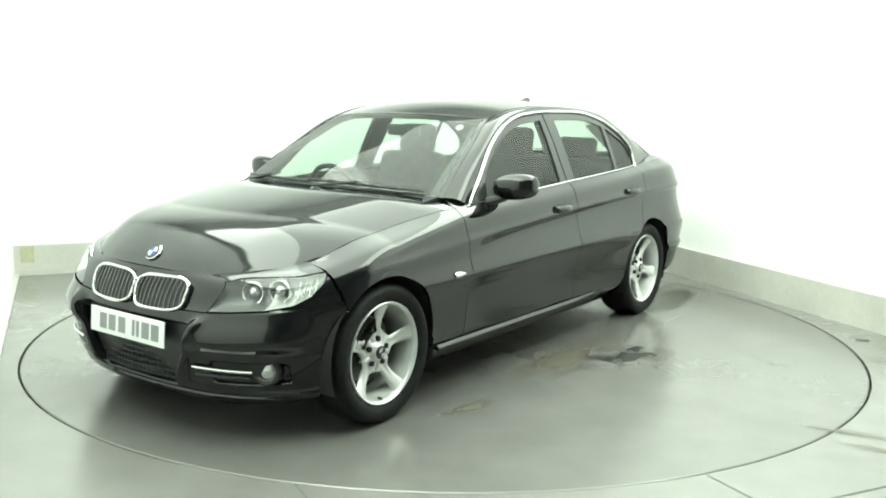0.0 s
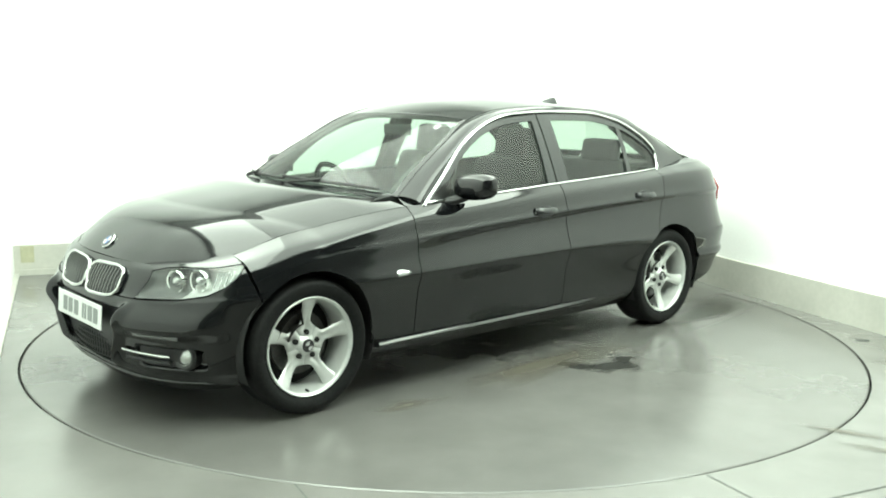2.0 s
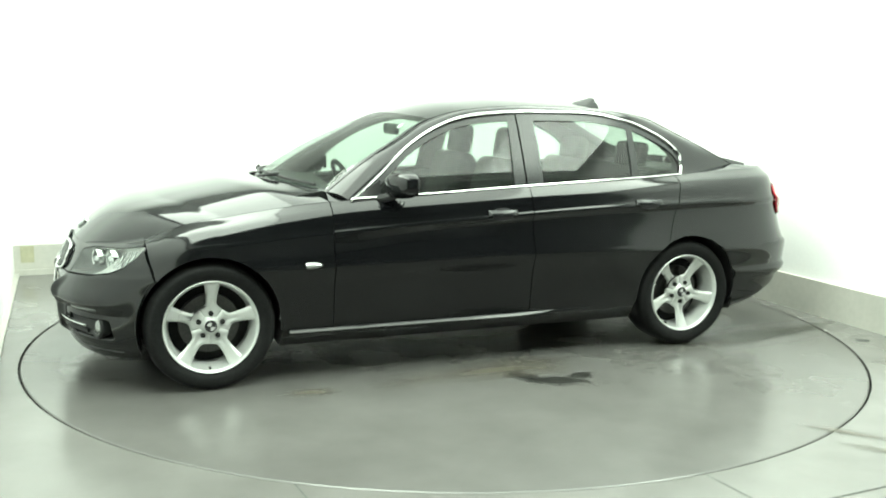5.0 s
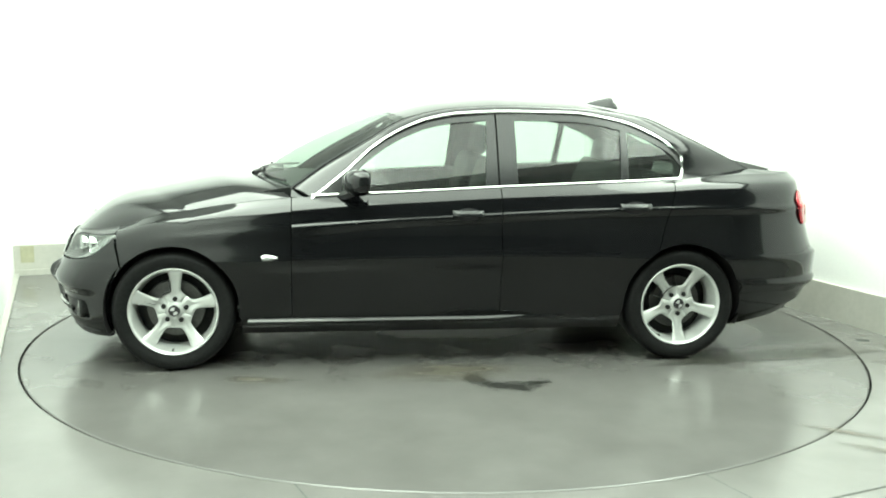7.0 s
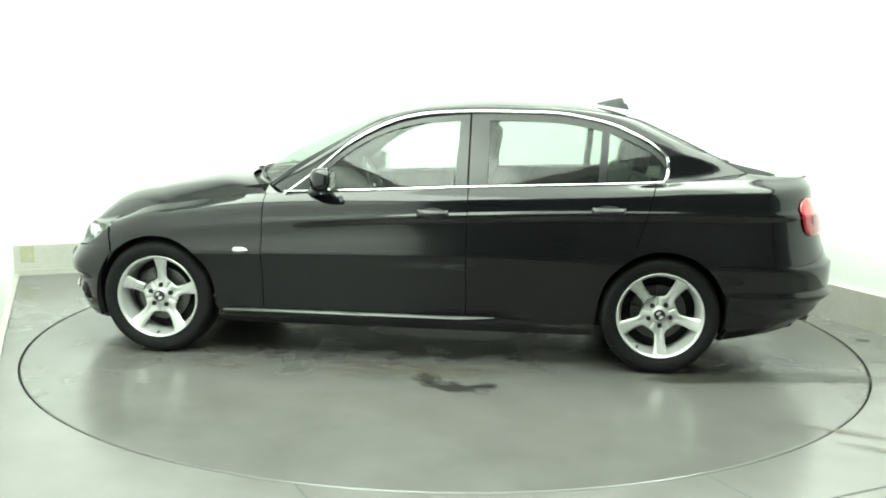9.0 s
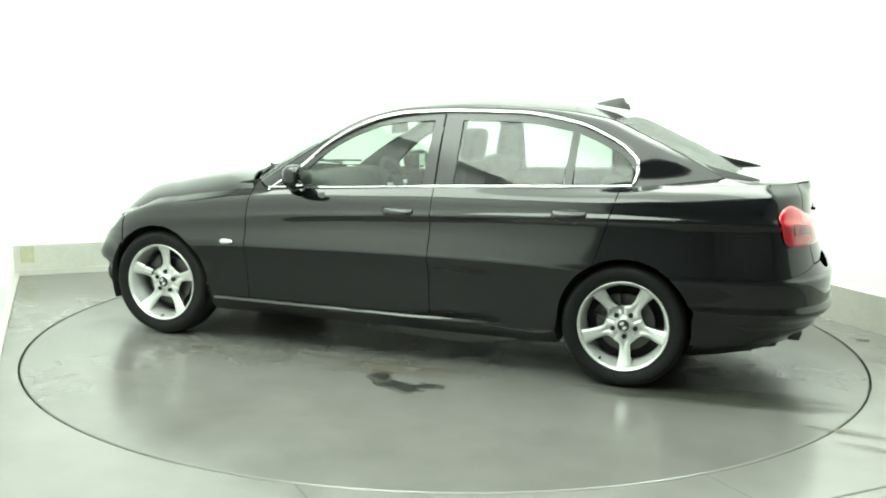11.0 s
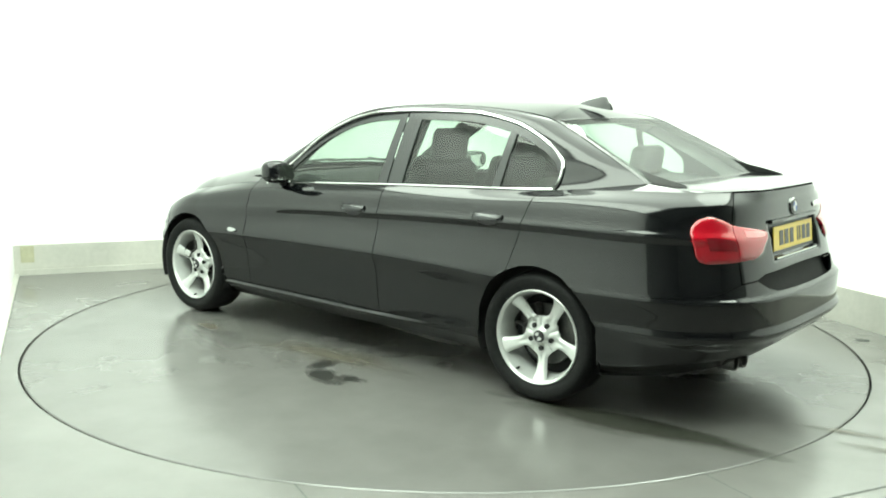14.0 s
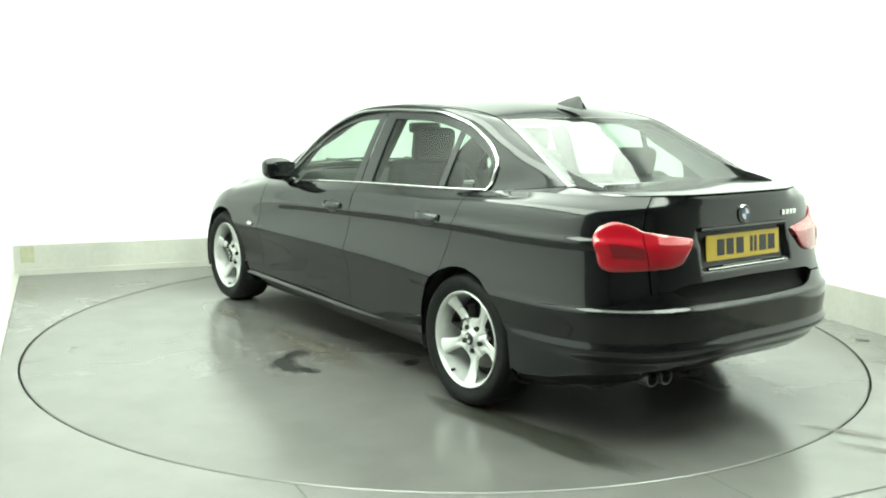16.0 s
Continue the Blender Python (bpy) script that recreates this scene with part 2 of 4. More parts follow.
for u, v, w, l, power in LAMPS:
    c = [room(u - w / 2, v - l / 2), room(u + w / 2, v - l / 2), room(u + w / 2, v + l / 2), room(u - w / 2, v + l / 2)]
    slab("ceiling_light", c, HEIGHT - 0.05, HEIGHT - 0.002, PANEL_GLOW, kind="thing", label="large flat diffusing ceiling light panel, switched on" if w > 1 else "long diffusing ceiling light panel, switched on", category="ceiling light")


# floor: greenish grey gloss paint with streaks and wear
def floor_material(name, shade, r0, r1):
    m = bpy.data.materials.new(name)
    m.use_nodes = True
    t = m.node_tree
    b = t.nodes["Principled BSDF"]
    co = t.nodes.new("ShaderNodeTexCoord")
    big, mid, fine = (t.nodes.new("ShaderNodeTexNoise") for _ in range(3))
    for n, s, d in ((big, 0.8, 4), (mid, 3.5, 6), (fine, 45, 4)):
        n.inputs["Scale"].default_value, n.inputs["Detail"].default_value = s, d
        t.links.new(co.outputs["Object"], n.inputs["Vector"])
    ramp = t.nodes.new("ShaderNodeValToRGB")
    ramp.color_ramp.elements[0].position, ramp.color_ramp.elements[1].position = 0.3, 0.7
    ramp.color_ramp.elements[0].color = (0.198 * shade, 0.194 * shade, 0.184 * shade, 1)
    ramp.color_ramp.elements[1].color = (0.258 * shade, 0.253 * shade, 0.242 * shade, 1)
    add = t.nodes.new("ShaderNodeMath")
    add.operation = "MULTIPLY_ADD"
    add.inputs[1].default_value, add.inputs[2].default_value = 0.5, 0.0
    t.links.new(mid.outputs["Fac"], add.inputs[0])
    add2 = t.nodes.new("ShaderNodeMath")
    add2.operation = "MULTIPLY_ADD"
    add2.inputs[1].default_value = 0.5
    t.links.new(big.outputs["Fac"], add2.inputs[0])
    t.links.new(add.outputs[0], add2.inputs[2])
    t.links.new(add2.outputs[0], ramp.inputs[0])
    t.links.new(ramp.outputs[0], b.inputs["Base Color"])
    rr = t.nodes.new("ShaderNodeMapRange")
    rr.inputs[1].default_value, rr.inputs[2].default_value = 0.3, 0.7
    rr.inputs[3].default_value, rr.inputs[4].default_value = r0, r1
    t.links.new(mid.outputs["Fac"], rr.inputs[0])
    t.links.new(rr.outputs[0], b.inputs["Roughness"])
    b.inputs["Specular IOR Level"].default_value = 0.8
    k = t.nodes.new("ShaderNodeBump")
    k.inputs["Strength"].default_value, k.inputs["Distance"].default_value = 0.02, 0.01
    t.links.new(fine.outputs["Fac"], k.inputs["Height"])
    t.links.new(k.outputs[0], b.inputs["Normal"])
    return m


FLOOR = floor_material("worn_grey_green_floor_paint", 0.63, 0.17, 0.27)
# disc colour is darkened to stand for the car's shade and reflection
DISC = floor_material("shaded_grey_green_disc_paint", 0.50, 0.17, 0.26)
RADIUS = 2.45


def floor_with_hole():
    outer = [room(0, 0), room(WIDTH, 0), room(WIDTH, LENGTH), room(0, LENGTH)]
    n = 160
    vs, fs = [], []
    ring = [Vector((math.cos(2 * math.pi * i / n), math.sin(2 * math.pi * i / n), 0)) for i in range(n)]

    def edge(d):
        best = 1e9
        for p, q in zip(outer, outer[1:] + outer[:1]):
            e = q - p
            den = d.x * e.y - d.y * e.x
            if abs(den) > 1e-9:
                s = (p.x * e.y - p.y * e.x) / den
                if s > 0:
                    best = min(best, s)
        return d * best
    for d in ring:
        far = edge(d)
        near = d * min(RADIUS + 0.006, far.length)
        vs += [near, near.lerp(far, 0.5), far, near + Vector((0, 0, -0.05))]
    for i in range(n):
        j = (i + 1) % n
        fs += [(4 * i, 4 * i + 1, 4 * j + 1, 4 * j), (4 * i + 1, 4 * i + 2, 4 * j + 2, 4 * j + 1), (4 * i + 3, 4 * i, 4 * j, 4 * j + 3)]
    return vs, fs


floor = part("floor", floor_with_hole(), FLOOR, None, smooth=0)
tagged(floor, "glossy worn grey-green painted studio floor", "floor", "", "structure")
slab("floor_pit", [room(-T, -T), room(WIDTH + T, -T), room(WIDTH + T, LENGTH + T), room(-T, LENGTH + T)], -0.14, -0.09, SEAM, label="dark pit under the turntable", category="pit")

turntable = new("turntable")
tagged(turntable, "round flush grey-green vehicle turntable with oily stains", "turntable")
vs, fs = lathe([(0.0001, 0.0), (0.8, 0.0), (1.6, 0.0), (RADIUS - 0.012, 0.0), (RADIUS - 0.006, -0.004), (RADIUS - 0.006, -0.08)], 160, "z")
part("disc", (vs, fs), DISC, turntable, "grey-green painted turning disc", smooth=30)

# ---- the car: x forward, y to its left, z up, on the ground between the axles ----
car = new("car")
tagged(car, "glossy black four-door saloon car with chrome trim and five-spoke alloy wheels", "car")
AXLE, HUB_Z, ARCH = 1.38, 0.317, 0.338
FRONT0, FRONT1, REAR0, REAR1 = 1.3, 2.6, -1.5, -2.8   # where the body turns round its corners, and its middle lines

# lines along the body, from the sill up to the shoulder: height, half width, nose and tail
LINES_Z = [cubic([(2.6, .165), (1.9, .155), (1.3, .18), (0, .175), (-1.5, .185), (-2.0, .250), (-2.8, .305)]),
           cubic([(2.6, .20), (1.9, .195), (1.3, .22), (0, .228), (-1.5, .225), (-2.0, .282), (-2.8, .333)]),
           cubic([(2.6, .25), (1.9, .24), (1.3, .25), (0, .25), (-1.5, .26), (-2.0, .315), (-2.8, .362)]),
           cubic([(2.6, .44), (1.4, .50), (0, .515), (-1.4, .50), (-2.8, .46)]),
           cubic([(2.6, .535), (1.9, .56), (1.3, .59), (.8, .595), (-.4, .61), (-1.1, .60), (-1.5, .585), (-2.0, .585), (-2.8, .585)]),
           cubic([(2.6, .552), (1.9, .578), (1.3, .614), (.8, .619), (-.4, .634), (-1.1, .624), (-1.5, .609), (-2.0, .609), (-2.8, .609)]),
           cubic([(2.6, .574), (2.04, .594), (1.68, .625), (1.3, .65), (.77, .70), (.3, .752), (-.12, .775), (-1.04, .815), (-1.69, .826), (-2.2, .822), (-2.8, .77)]),
           cubic([(2.6, .60), (2.04, .61), (1.68, .65), (1.3, .71), (.77, .755), (-.12, .81), (-1.04, .85), (-1.69, .862), (-2.2, .86), (-2.8, .82)]),
           cubic([(2.6, .63), (2.04, .64), (1.68, .675), (1.3, .733), (.77, .777), (-.12, .831), (-1.04, .87), (-1.69, .884), (-2.2, .89), (-2.8, .89)]),
           cubic([(2.6, .668), (2.04, .678), (1.68, .715), (1.3, .79), (.77, .857), (-.12, .905), (-1.04, .948), (-1.69, .99), (-2.2, .99), (-2.8, .99)]),
           cubic([(2.6, .692), (2.3, .690), (2.04, .705), (1.68, .738), (1.38, .82), (1.08, .872), (.78, .908), (.17, .938), (-.34, .966), (-.74, .984), (-1.34, 1.01), (-1.7, 1.042), (-2.1, 1.045), (-2.8, 1.045)])]
LINES_Y = [cubic([(2.6, .80), (1.3, .81), (.9, .79), (-.9, .79), (-2.8, .80)]),
           cubic([(2.6, .83), (1.4, .84), (.9, .835), (-.9, .835), (-1.4, .838), (-2.8, .83)]),
           cubic([(2.6, .855), (1.4, .862), (.9, .848), (-.9, .851), (-1.4, .865), (-2.8, .855)]),
           cubic([(2.6, .88), (1.4, .893), (.8, .887), (-.8, .891), (-1.4, .897), (-2.8, .88)]),
           cubic([(2.6, .89), (1.4, .907), (.7, .913), (-.7, .917), (-1.4, .914), (-2.8, .892)]),
           cubic([(2.6, .884), (1.4, .901), (.7, .9055), (-.7, .9095), (-1.4, .907), (-2.8, .886)]),
           cubic([(2.6, .879), (1.5, .892), (1.1, .889), (.7, .884), (.3, .873), (-1.0, .872), (-1.4, .874), (-1.9, .868), (-2.8, .862)]),
           cubic([(2.6, .876), (1.3, .882), (.6, .884), (-1.2, .886), (-2.8, .87)]),
           cubic([(2.6, .868), (1.3, .872), (0, .8765), (-1.4, .8765), (-2.8, .86)]),
           cubic([(2.6, .80), (1.7, .826), (1.3, .842), (.78, .847), (0, .852), (-1.0, .848), (-1.4, .838), (-1.8, .830), (-2.8, .825)]),
           cubic([(2.6, .715), (1.3, .735), (.78, .785), (.4, .808), (-.3, .815), (-.9, .80), (-1.37, .768), (-1.7, .745), (-2.8, .74)])]
NOSE = [2.0, 2.03, 2.055, 2.08, 2.065, 2.05, 2.038, 2.03, 2.017, 2.00, 1.985]
TAIL = [-2.26, -2.30, -2.335, -2.372, -2.372, -2.350, -2.286, -2.275, -2.255, -2.242, -2.215]
N_FRONT, N_REAR = 2.75, 3.5


def shell(a, z):
    """The body's skin: a runs round it (= x on the side), z is the height."""
    sign = 1
    if a > FRONT1:
        a, sign = 2 * FRONT1 - a, -1
    if a < REAR1:
        a, sign = 2 * REAR1 - a, -1
    zs = [f(a) for f in LINES_Z]
    w = cubic(list(zip(zs, [f(a) for f in LINES_Y])))(z)
    if a > FRONT0:
        s = math.sin((a - FRONT0) / (FRONT1 - FRONT0) * math.pi / 2)
        c = math.sqrt(max(0, 1 - s * s))
        x = FRONT0 + (cubic(list(zip(zs, NOSE)))(z) - FRONT0) * s ** (2 / N_FRONT)
        return Vector((x, sign * w * c ** (2 / N_FRONT), z))
    if a < REAR0:
        s = math.sin((REAR0 - a) / (REAR0 - REAR1) * math.pi / 2)
        c = math.sqrt(max(0, 1 - s * s))
        x = REAR0 + (cubic(list(zip(zs, TAIL)))(z) - REAR0) * s ** (2 / N_REAR)
        return Vector((x, sign * w * c ** (2 / N_REAR), z))
    return Vector((a, sign * w, z))


def a_at(x, z):
    """Where round the body its skin has the length x at the height z."""
    lo, hi = REAR1, FRONT1
    for _ in range(40):
        mid = (lo + hi) / 2
        if shell(mid, z).x < x:
            lo = mid
        else:
            hi = mid
    return lo


def top_line(a, drop=0.0):
    """The shoulder edge, round the whole body."""
    b = 2 * FRONT1 - a if a > FRONT1 else 2 * REAR1 - a if a < REAR1 else a
    return shell(a, LINES_Z[-1](b) - drop)


def z_top(a):
    return LINES_Z[-1](2 * FRONT1 - a if a > FRONT1 else 2 * REAR1 - a if a < REAR1 else a)


def z_low(a):
    return LINES_Z[0](2 * FRONT1 - a if a > FRONT1 else 2 * REAR1 - a if a < REAR1 else a)


def arc(axle, a0, a1, n=10, r=ARCH):
    """The edge of a wheel arch."""
    out = []
    for i in range(n + 1):
        t = radians(a0 + (a1 - a0) * i / n)
        z = HUB_Z + 0.012 + r * math.sin(t)
        out.append((a_at(axle + r * math.cos(t), z), z))
    return out


def path2(points):
    """A broken line through (a, z) points, u by length."""
    acc = [0.0]
    for p, q in zip(points, points[1:]):
        acc.append(acc[-1] + math.hypot(q[0] - p[0], q[1] - p[1]))

    def f(u):
        s = u * acc[-1]
        for i in range(len(points) - 1):
            if s <= acc[i + 1] or i == len(points) - 2:
                k = (s - acc[i]) / max(acc[i + 1] - acc[i], 1e-9)
                return (points[i][0] + k * (points[i + 1][0] - points[i][0]), points[i][1] + k * (points[i + 1][1] - points[i][1]))
    return f


def skin(low, high, nu, nv, rim=0.012, lift=0.0, push=None, gap=0.0025, flip=False, top_gap=True):
    """A panel of the skin between a lower and an upper line."""
    lo, hi = path2(low) if isinstance(low, list) else low, path2(high) if isinstance(high, list) else high

    def f(u, v):
        (a0, z0), (a1, z1) = lo(u), hi(u)
        a, z = a0 + (a1 - a0) * v, z0 + (z1 - z0) * v
        p = shell(a, z)
        return p + push(p) if push else p
    d = sheet(f, nu, nv, 0, 0, flip)
    # draw the outline in by the width of a panel gap
    at = lambda i, j: i * (nv + 1) + j
    vs = d[0]
    if gap:
        for i in range(nu + 1):
            for j, k in ((0, 1), (nv, nv - 1)) if top_gap else ((0, 1),):
                e = vs[at(i, k)] - vs[at(i, j)]
                if e.length > 3 * gap:
                    vs[at(i, j)] = vs[at(i, j)] + e.normalized() * gap
        for j in range(nv + 1):
            for i, k in ((0, 1), (nu, nu - 1)):
                e = vs[at(k, j)] - vs[at(i, j)]
                if e.length > 3 * gap:
                    vs[at(i, j)] = vs[at(i, j)] + e.normalized() * gap
    return sheet(lambda u, v: vs[at(round(u * nu), round(v * nv))], nu, nv, rim, lift, flip)


def both(name, data, mat, parent, label="", smooth=40.0):
    """A panel on the left side and its mirror image on the right."""
    return part(name, data, mat, parent, label, smooth), part(name, mirrored(data), mat, parent, label, smooth)


ztl = lambda a: (a, z_top(a))
ZSILL = 0.262
# sides; panels run from front to back, so the normals point outwards with flip
fender = skin(arc(AXLE, 42, 188, 16) + [(1.031, ZSILL), (.772, ZSILL)], [ztl(a) for a in (1.665, 1.6, 1.5, 1.4, 1.3, 1.2, 1.1, 1.0, .9, .772)], 64, 44)
both("front_wing", fender, PAINT, car, "glossy black front wing")
front_door = skin([(.772, ZSILL), (-.345, ZSILL)], [ztl(.772 - i * .1117) for i in range(11)], 40, 130)
doors_f = both("front_door", front_door, PAINT, car, "glossy black front door")
rear_door = skin([(-.345, ZSILL), (-1.035, ZSILL)] + arc(-AXLE, 10, 62, 10), [ztl(-.345 - i * .0985) for i in range(11)], 50, 130)
doors_r = both("rear_door", rear_door, PAINT, car, "glossy black rear door")
quarter = skin(arc(-AXLE, 62, 129, 10) + [(-1.75, .60), (-1.98, .605), (-2.2, .63), (-2.36, .66)], [ztl(-1.33 - i * .103) for i in range(11)], 60, 90, top_gap=False)
both("rear_wing", quarter, PAINT, car, "glossy black rear wing")
sill = skin([(1.035, z_low(1.0)), (-1.035, z_low(-1.0))], [(1.035, ZSILL), (-1.035, ZSILL)], 30, 5)
both("sill", sill, PAINT, car, "black side sill")
strip = sheet(lambda u, v: shell(1.0 - u * 1.9, .240 + v * .034) + Vector((0, (.008 + .018 * math.sin(v * math.pi)) * step(1.0, .62, u) , 0)), 60, 5, .012)
both("sill_strip", strip, PAINT, car, "glossy ridge along the sill")

# bumpers run across the whole width
fb_low = arc(AXLE, 41, -26, 10) + [(1.72, z_low(1.72)), (2.0, z_low(2.0)), (2.3, z_low(2.3)), (2.6, z_low(2.6))]
fb_top = [(fb_low[0][0] + .004, fb_low[0][1] + .004), (1.660, .700), (1.70, .662), (1.76, .622), (1.86, .585), (2.0, .566), (2.26, .550), (2.6, .543)]


def full(points, middle):
    return points + [(2 * middle - a, z) for a, z in points[-2::-1]]


def bumper_push(p):
    """The lower mouth and the two side intakes are drawn in."""
    y, z = abs(p.y), p.z
    mouth = step(.272, .235, y - (z - .21) * .47) * step(.205, .245, z) * step(.505, .465, z)
    side = step(.45, .48, y) * step(.74, .71, y) * step(.255, .282, z) * step(.358, .33, z)
    lip = .012 * step(.27, .25, z) * (1 - step(.19, .2, z))
    ridge = .030 * math.exp(-((y - .28 - .47 * (z - .21)) / .026) ** 2) * step(.20, .26, z) * step(.55, .50, z)
    shelf = .044 * step(.555, .45, z) * step(.375, .44, z) * step(.33, .42, y) * step(1.72, 1.88, p.x)
    return Vector((-.055 * mouth - .045 * side + lip + ridge + .8 * shelf, .5 * shelf * step(.5, .8, y) * (1 if p.y > 0 else -1), 0))


front_bumper = part("front_bumper", skin(full(fb_low, 2.6)[::-1], full(fb_top, 2.6)[::-1], 360, 90, push=bumper_push), PAINT, car, "glossy black front bumper with a sculpted lower edge")
rb_low = arc(-AXLE, 130, 206, 10) + [(-1.66, z_low(-1.66)), (-1.76, z_low(-1.76)), (-2.1, z_low(-2.1)), (-2.4, z_low(-2.4)), (-2.8, z_low(-2.8))]
rb_top = [(rb_low[0][0] - .003, .602), (-1.75, .598), (-1.98, .603), (-2.2, .628), (-2.36, .658), (-2.49, .664), (-2.56, .628), (-2.62, .612), (-2.8, .605)]


def rear_push(p):
    ridge = .018 * step(.385, .42, p.z) * step(.465, .43, p.z) * step(1.5, 1.7, -p.x)
    ledge = -.014 * step(.40, .365, p.z) * step(.25, .29, p.z) * step(1.9, 2.1, -p.x)
    return Vector((-(ridge + ledge), (ridge + ledge) * .3 * (1 if p.y > 0 else -1) * step(.3, .6, abs(p.y)), 0))


rear_bumper = part("rear_bumper", skin(full(rb_low, -2.8), full(rb_top, -2.8), 170, 120, push=rear_push), PAINT, car, "glossy black rear bumper with ridges")

# boot lid: back face with a niche for the number plate, and the deck


def boot_push(p):
    y, z = abs(p.y), p.z
    niche = step(.315, .29, y) * step(.725, .745, z) * step(.905, .89, z)
    lip = .022 * step(.985, 1.045, z) * step(.47, .33, y)
    return Vector((.03 * niche - lip, 0, 0))


boot_back = skin([(-2.365, .662), (-2.49, .668), (-2.57, .69), (-2.8, .697), (-3.03, .69), (-3.11, .668), (-3.235, .662)], [ztl(-2.365 - i * .087) for i in range(11)], 90, 50, push=boot_push)
boot_lid = part("boot_lid", boot_back, PAINT, car, "glossy black boot lid")


def coons(c0, c1, d0, d1):
    """A surface from four edge curves: c0(u), c1(u) at v = 0, 1; d0(v), d1(v) at u = 0, 1."""
    p00, p10, p01, p11 = c0(0), c0(1), c1(0), c1(1)

    def f(u, v):
        return (c0(u) * (1 - v) + c1(u) * v + d0(v) * (1 - u) + d1(v) * u
                - (p00 * (1 - u) * (1 - v) + p10 * u * (1 - v) + p01 * (1 - u) * v + p11 * u * v))
    return f


mir = lambda p: Vector((p.x, -p.y, p.z))
sym = lambda c: (lambda u: mir(c(u)))

# ---- glasshouse lines ----
OUTER = [(.77, .718, .950), (.60, .675, 1.07), (.38, .622, 1.20), (.135, .562, 1.330), (-.12, .548, 1.383), (-.47, .542, 1.402), (-.82, .542, 1.393),
         (-1.10, .547, 1.368), (-1.24, .558, 1.340), (-1.40, .58, 1.272), (-1.60, .62, 1.178), (-1.82, .66, 1.068)]
INNER = [(.665, .795, .905), (.48, .735, 1.05), (.33, .69, 1.18), (.18, .655, 1.27), (.02, .63, 1.33), (-.13, .62, 1.357), (-.44, .612, 1.372), (-.75, .612, 1.37),
         (-1.06, .625, 1.325), (-1.22, .645, 1.265), (-1.345, .672, 1.19), (-1.40, .70, 1.12), (-1.395, .725, 1.05), (-1.372, .752, 1.005)]
outer, inner = spline(OUTER), spline(INNER)


def part_of(c, a, b):
    return lambda u: c(a + (b - a) * u)


def u_at_x(c, x):
    lo, hi = 0.0, 1.0
    for _ in range(40):
        mid = (lo + hi) / 2
        if c(mid).x > x:
            lo = mid
        else:
            hi = mid
    return lo


uA, uC = u_at_x(outer, .135), u_at_x(outer, -1.24)


def rail(u, v):
    a, b = inner(u), outer(u)
    p = a.lerp(b, v)
    out = Vector((0, .7, .7))
    return p + out * (.018 * math.sin(v * math.pi) * (1 - step(.88, 1.0, u)))


both("roof_rail", sheet(rail, 90, 8, .003, flip=True), PAINT, car, "glossy black pillar and roof rail")
both("pillar_trim", sheet(lambda u, v: rail(u, -.12 + 1.5 * v) + Vector((0, -.035, -.03)), 60, 4), PILLAR, car, "dark grey pillar trim inside")
# the corner under the rear pillar, out to the shoulder
deck_side = spline([(-1.82, .66, 1.068), (-2.0, .66, 1.052), tuple(top_line(-2.06))])


def shoulder_f(u, v):
    a = top_line(-1.372 - u * .688)
    b = Vector((-1.372, .752, 1.005)).lerp(Vector((-1.82, .66, 1.068)), u / .65) if u < .65 else deck_side((u - .65) / .35)
    return a.lerp(b, v) + Vector((0, .004, .004)) * math.sin(v * math.pi) * (1 - u)


shoulder = sheet(shoulder_f, 40, 8)
corner = sheet(lambda u, v: Vector((.665, .798, .907)).lerp(Vector((.776, .786, .910)), u).lerp(Vector((.665, .796, .908)).lerp(Vector((.772, .716, .951)), u), v), 6, 4)
both("scuttle_corner", corner, PAINT, car, "black corner panel at the windscreen foot")
both("rear_shoulder", shoulder, PAINT, car, "black panel below the rear pillar")

header = lambda x, y, z, bow, rise: (lambda u: Vector((x + bow * (1 - (2 * u - 1) ** 2), y * (1 - 2 * u), z + rise * (1 - (2 * u - 1) ** 2))))
roof_f, roof_r = header(.135, .562, 1.330, .07, .024), header(-1.24, .558, 1.340, -.02, .012)
roof = coons(part_of(outer, uA, uC), sym(part_of(outer, uA, uC)), roof_f, roof_r)
part("roof", sheet(lambda u, v: roof(u, v) + Vector((0, 0, .032 * math.sin(math.pi * v) * math.sin(math.pi * u) ** .8)), 40, 30, .012), PAINT, car, "glossy black roof", 60)
part("headliner", sheet(lambda u, v: roof(u, v) + Vector((0, 0, -.035)), 16, 12), LINER, car, "pale roof lining")

cowl = header(.77, .718, .950, .22, .02)
deck_f = header(-1.82, .66, 1.068, -.06, -.006)
wind = coons(part_of(outer, 0, uA), sym(part_of(outer, 0, uA)), cowl, roof_f)


def inset(f, m):
    return lambda u, v: f(m + (1 - 2 * m) * u, m + (1 - 2 * m) * v)


def pane_of(f, m):
    """Glass and, round it, a dark painted border."""
    border = []
    for a0, a1, b0, b1, nu, nv in ((0, 1, 0, m, 30, 2), (0, 1, 1 - m, 1, 30, 2), (0, m, m, 1 - m, 2, 24), (1 - m, 1, m, 1 - m, 2, 24)):
        border.append(sheet(lambda u, v: f(a0 + (a1 - a0) * u, b0 + (b1 - b0) * v), nu, nv))
    return sheet(inset(f, m), 24, 24), joined(*border)


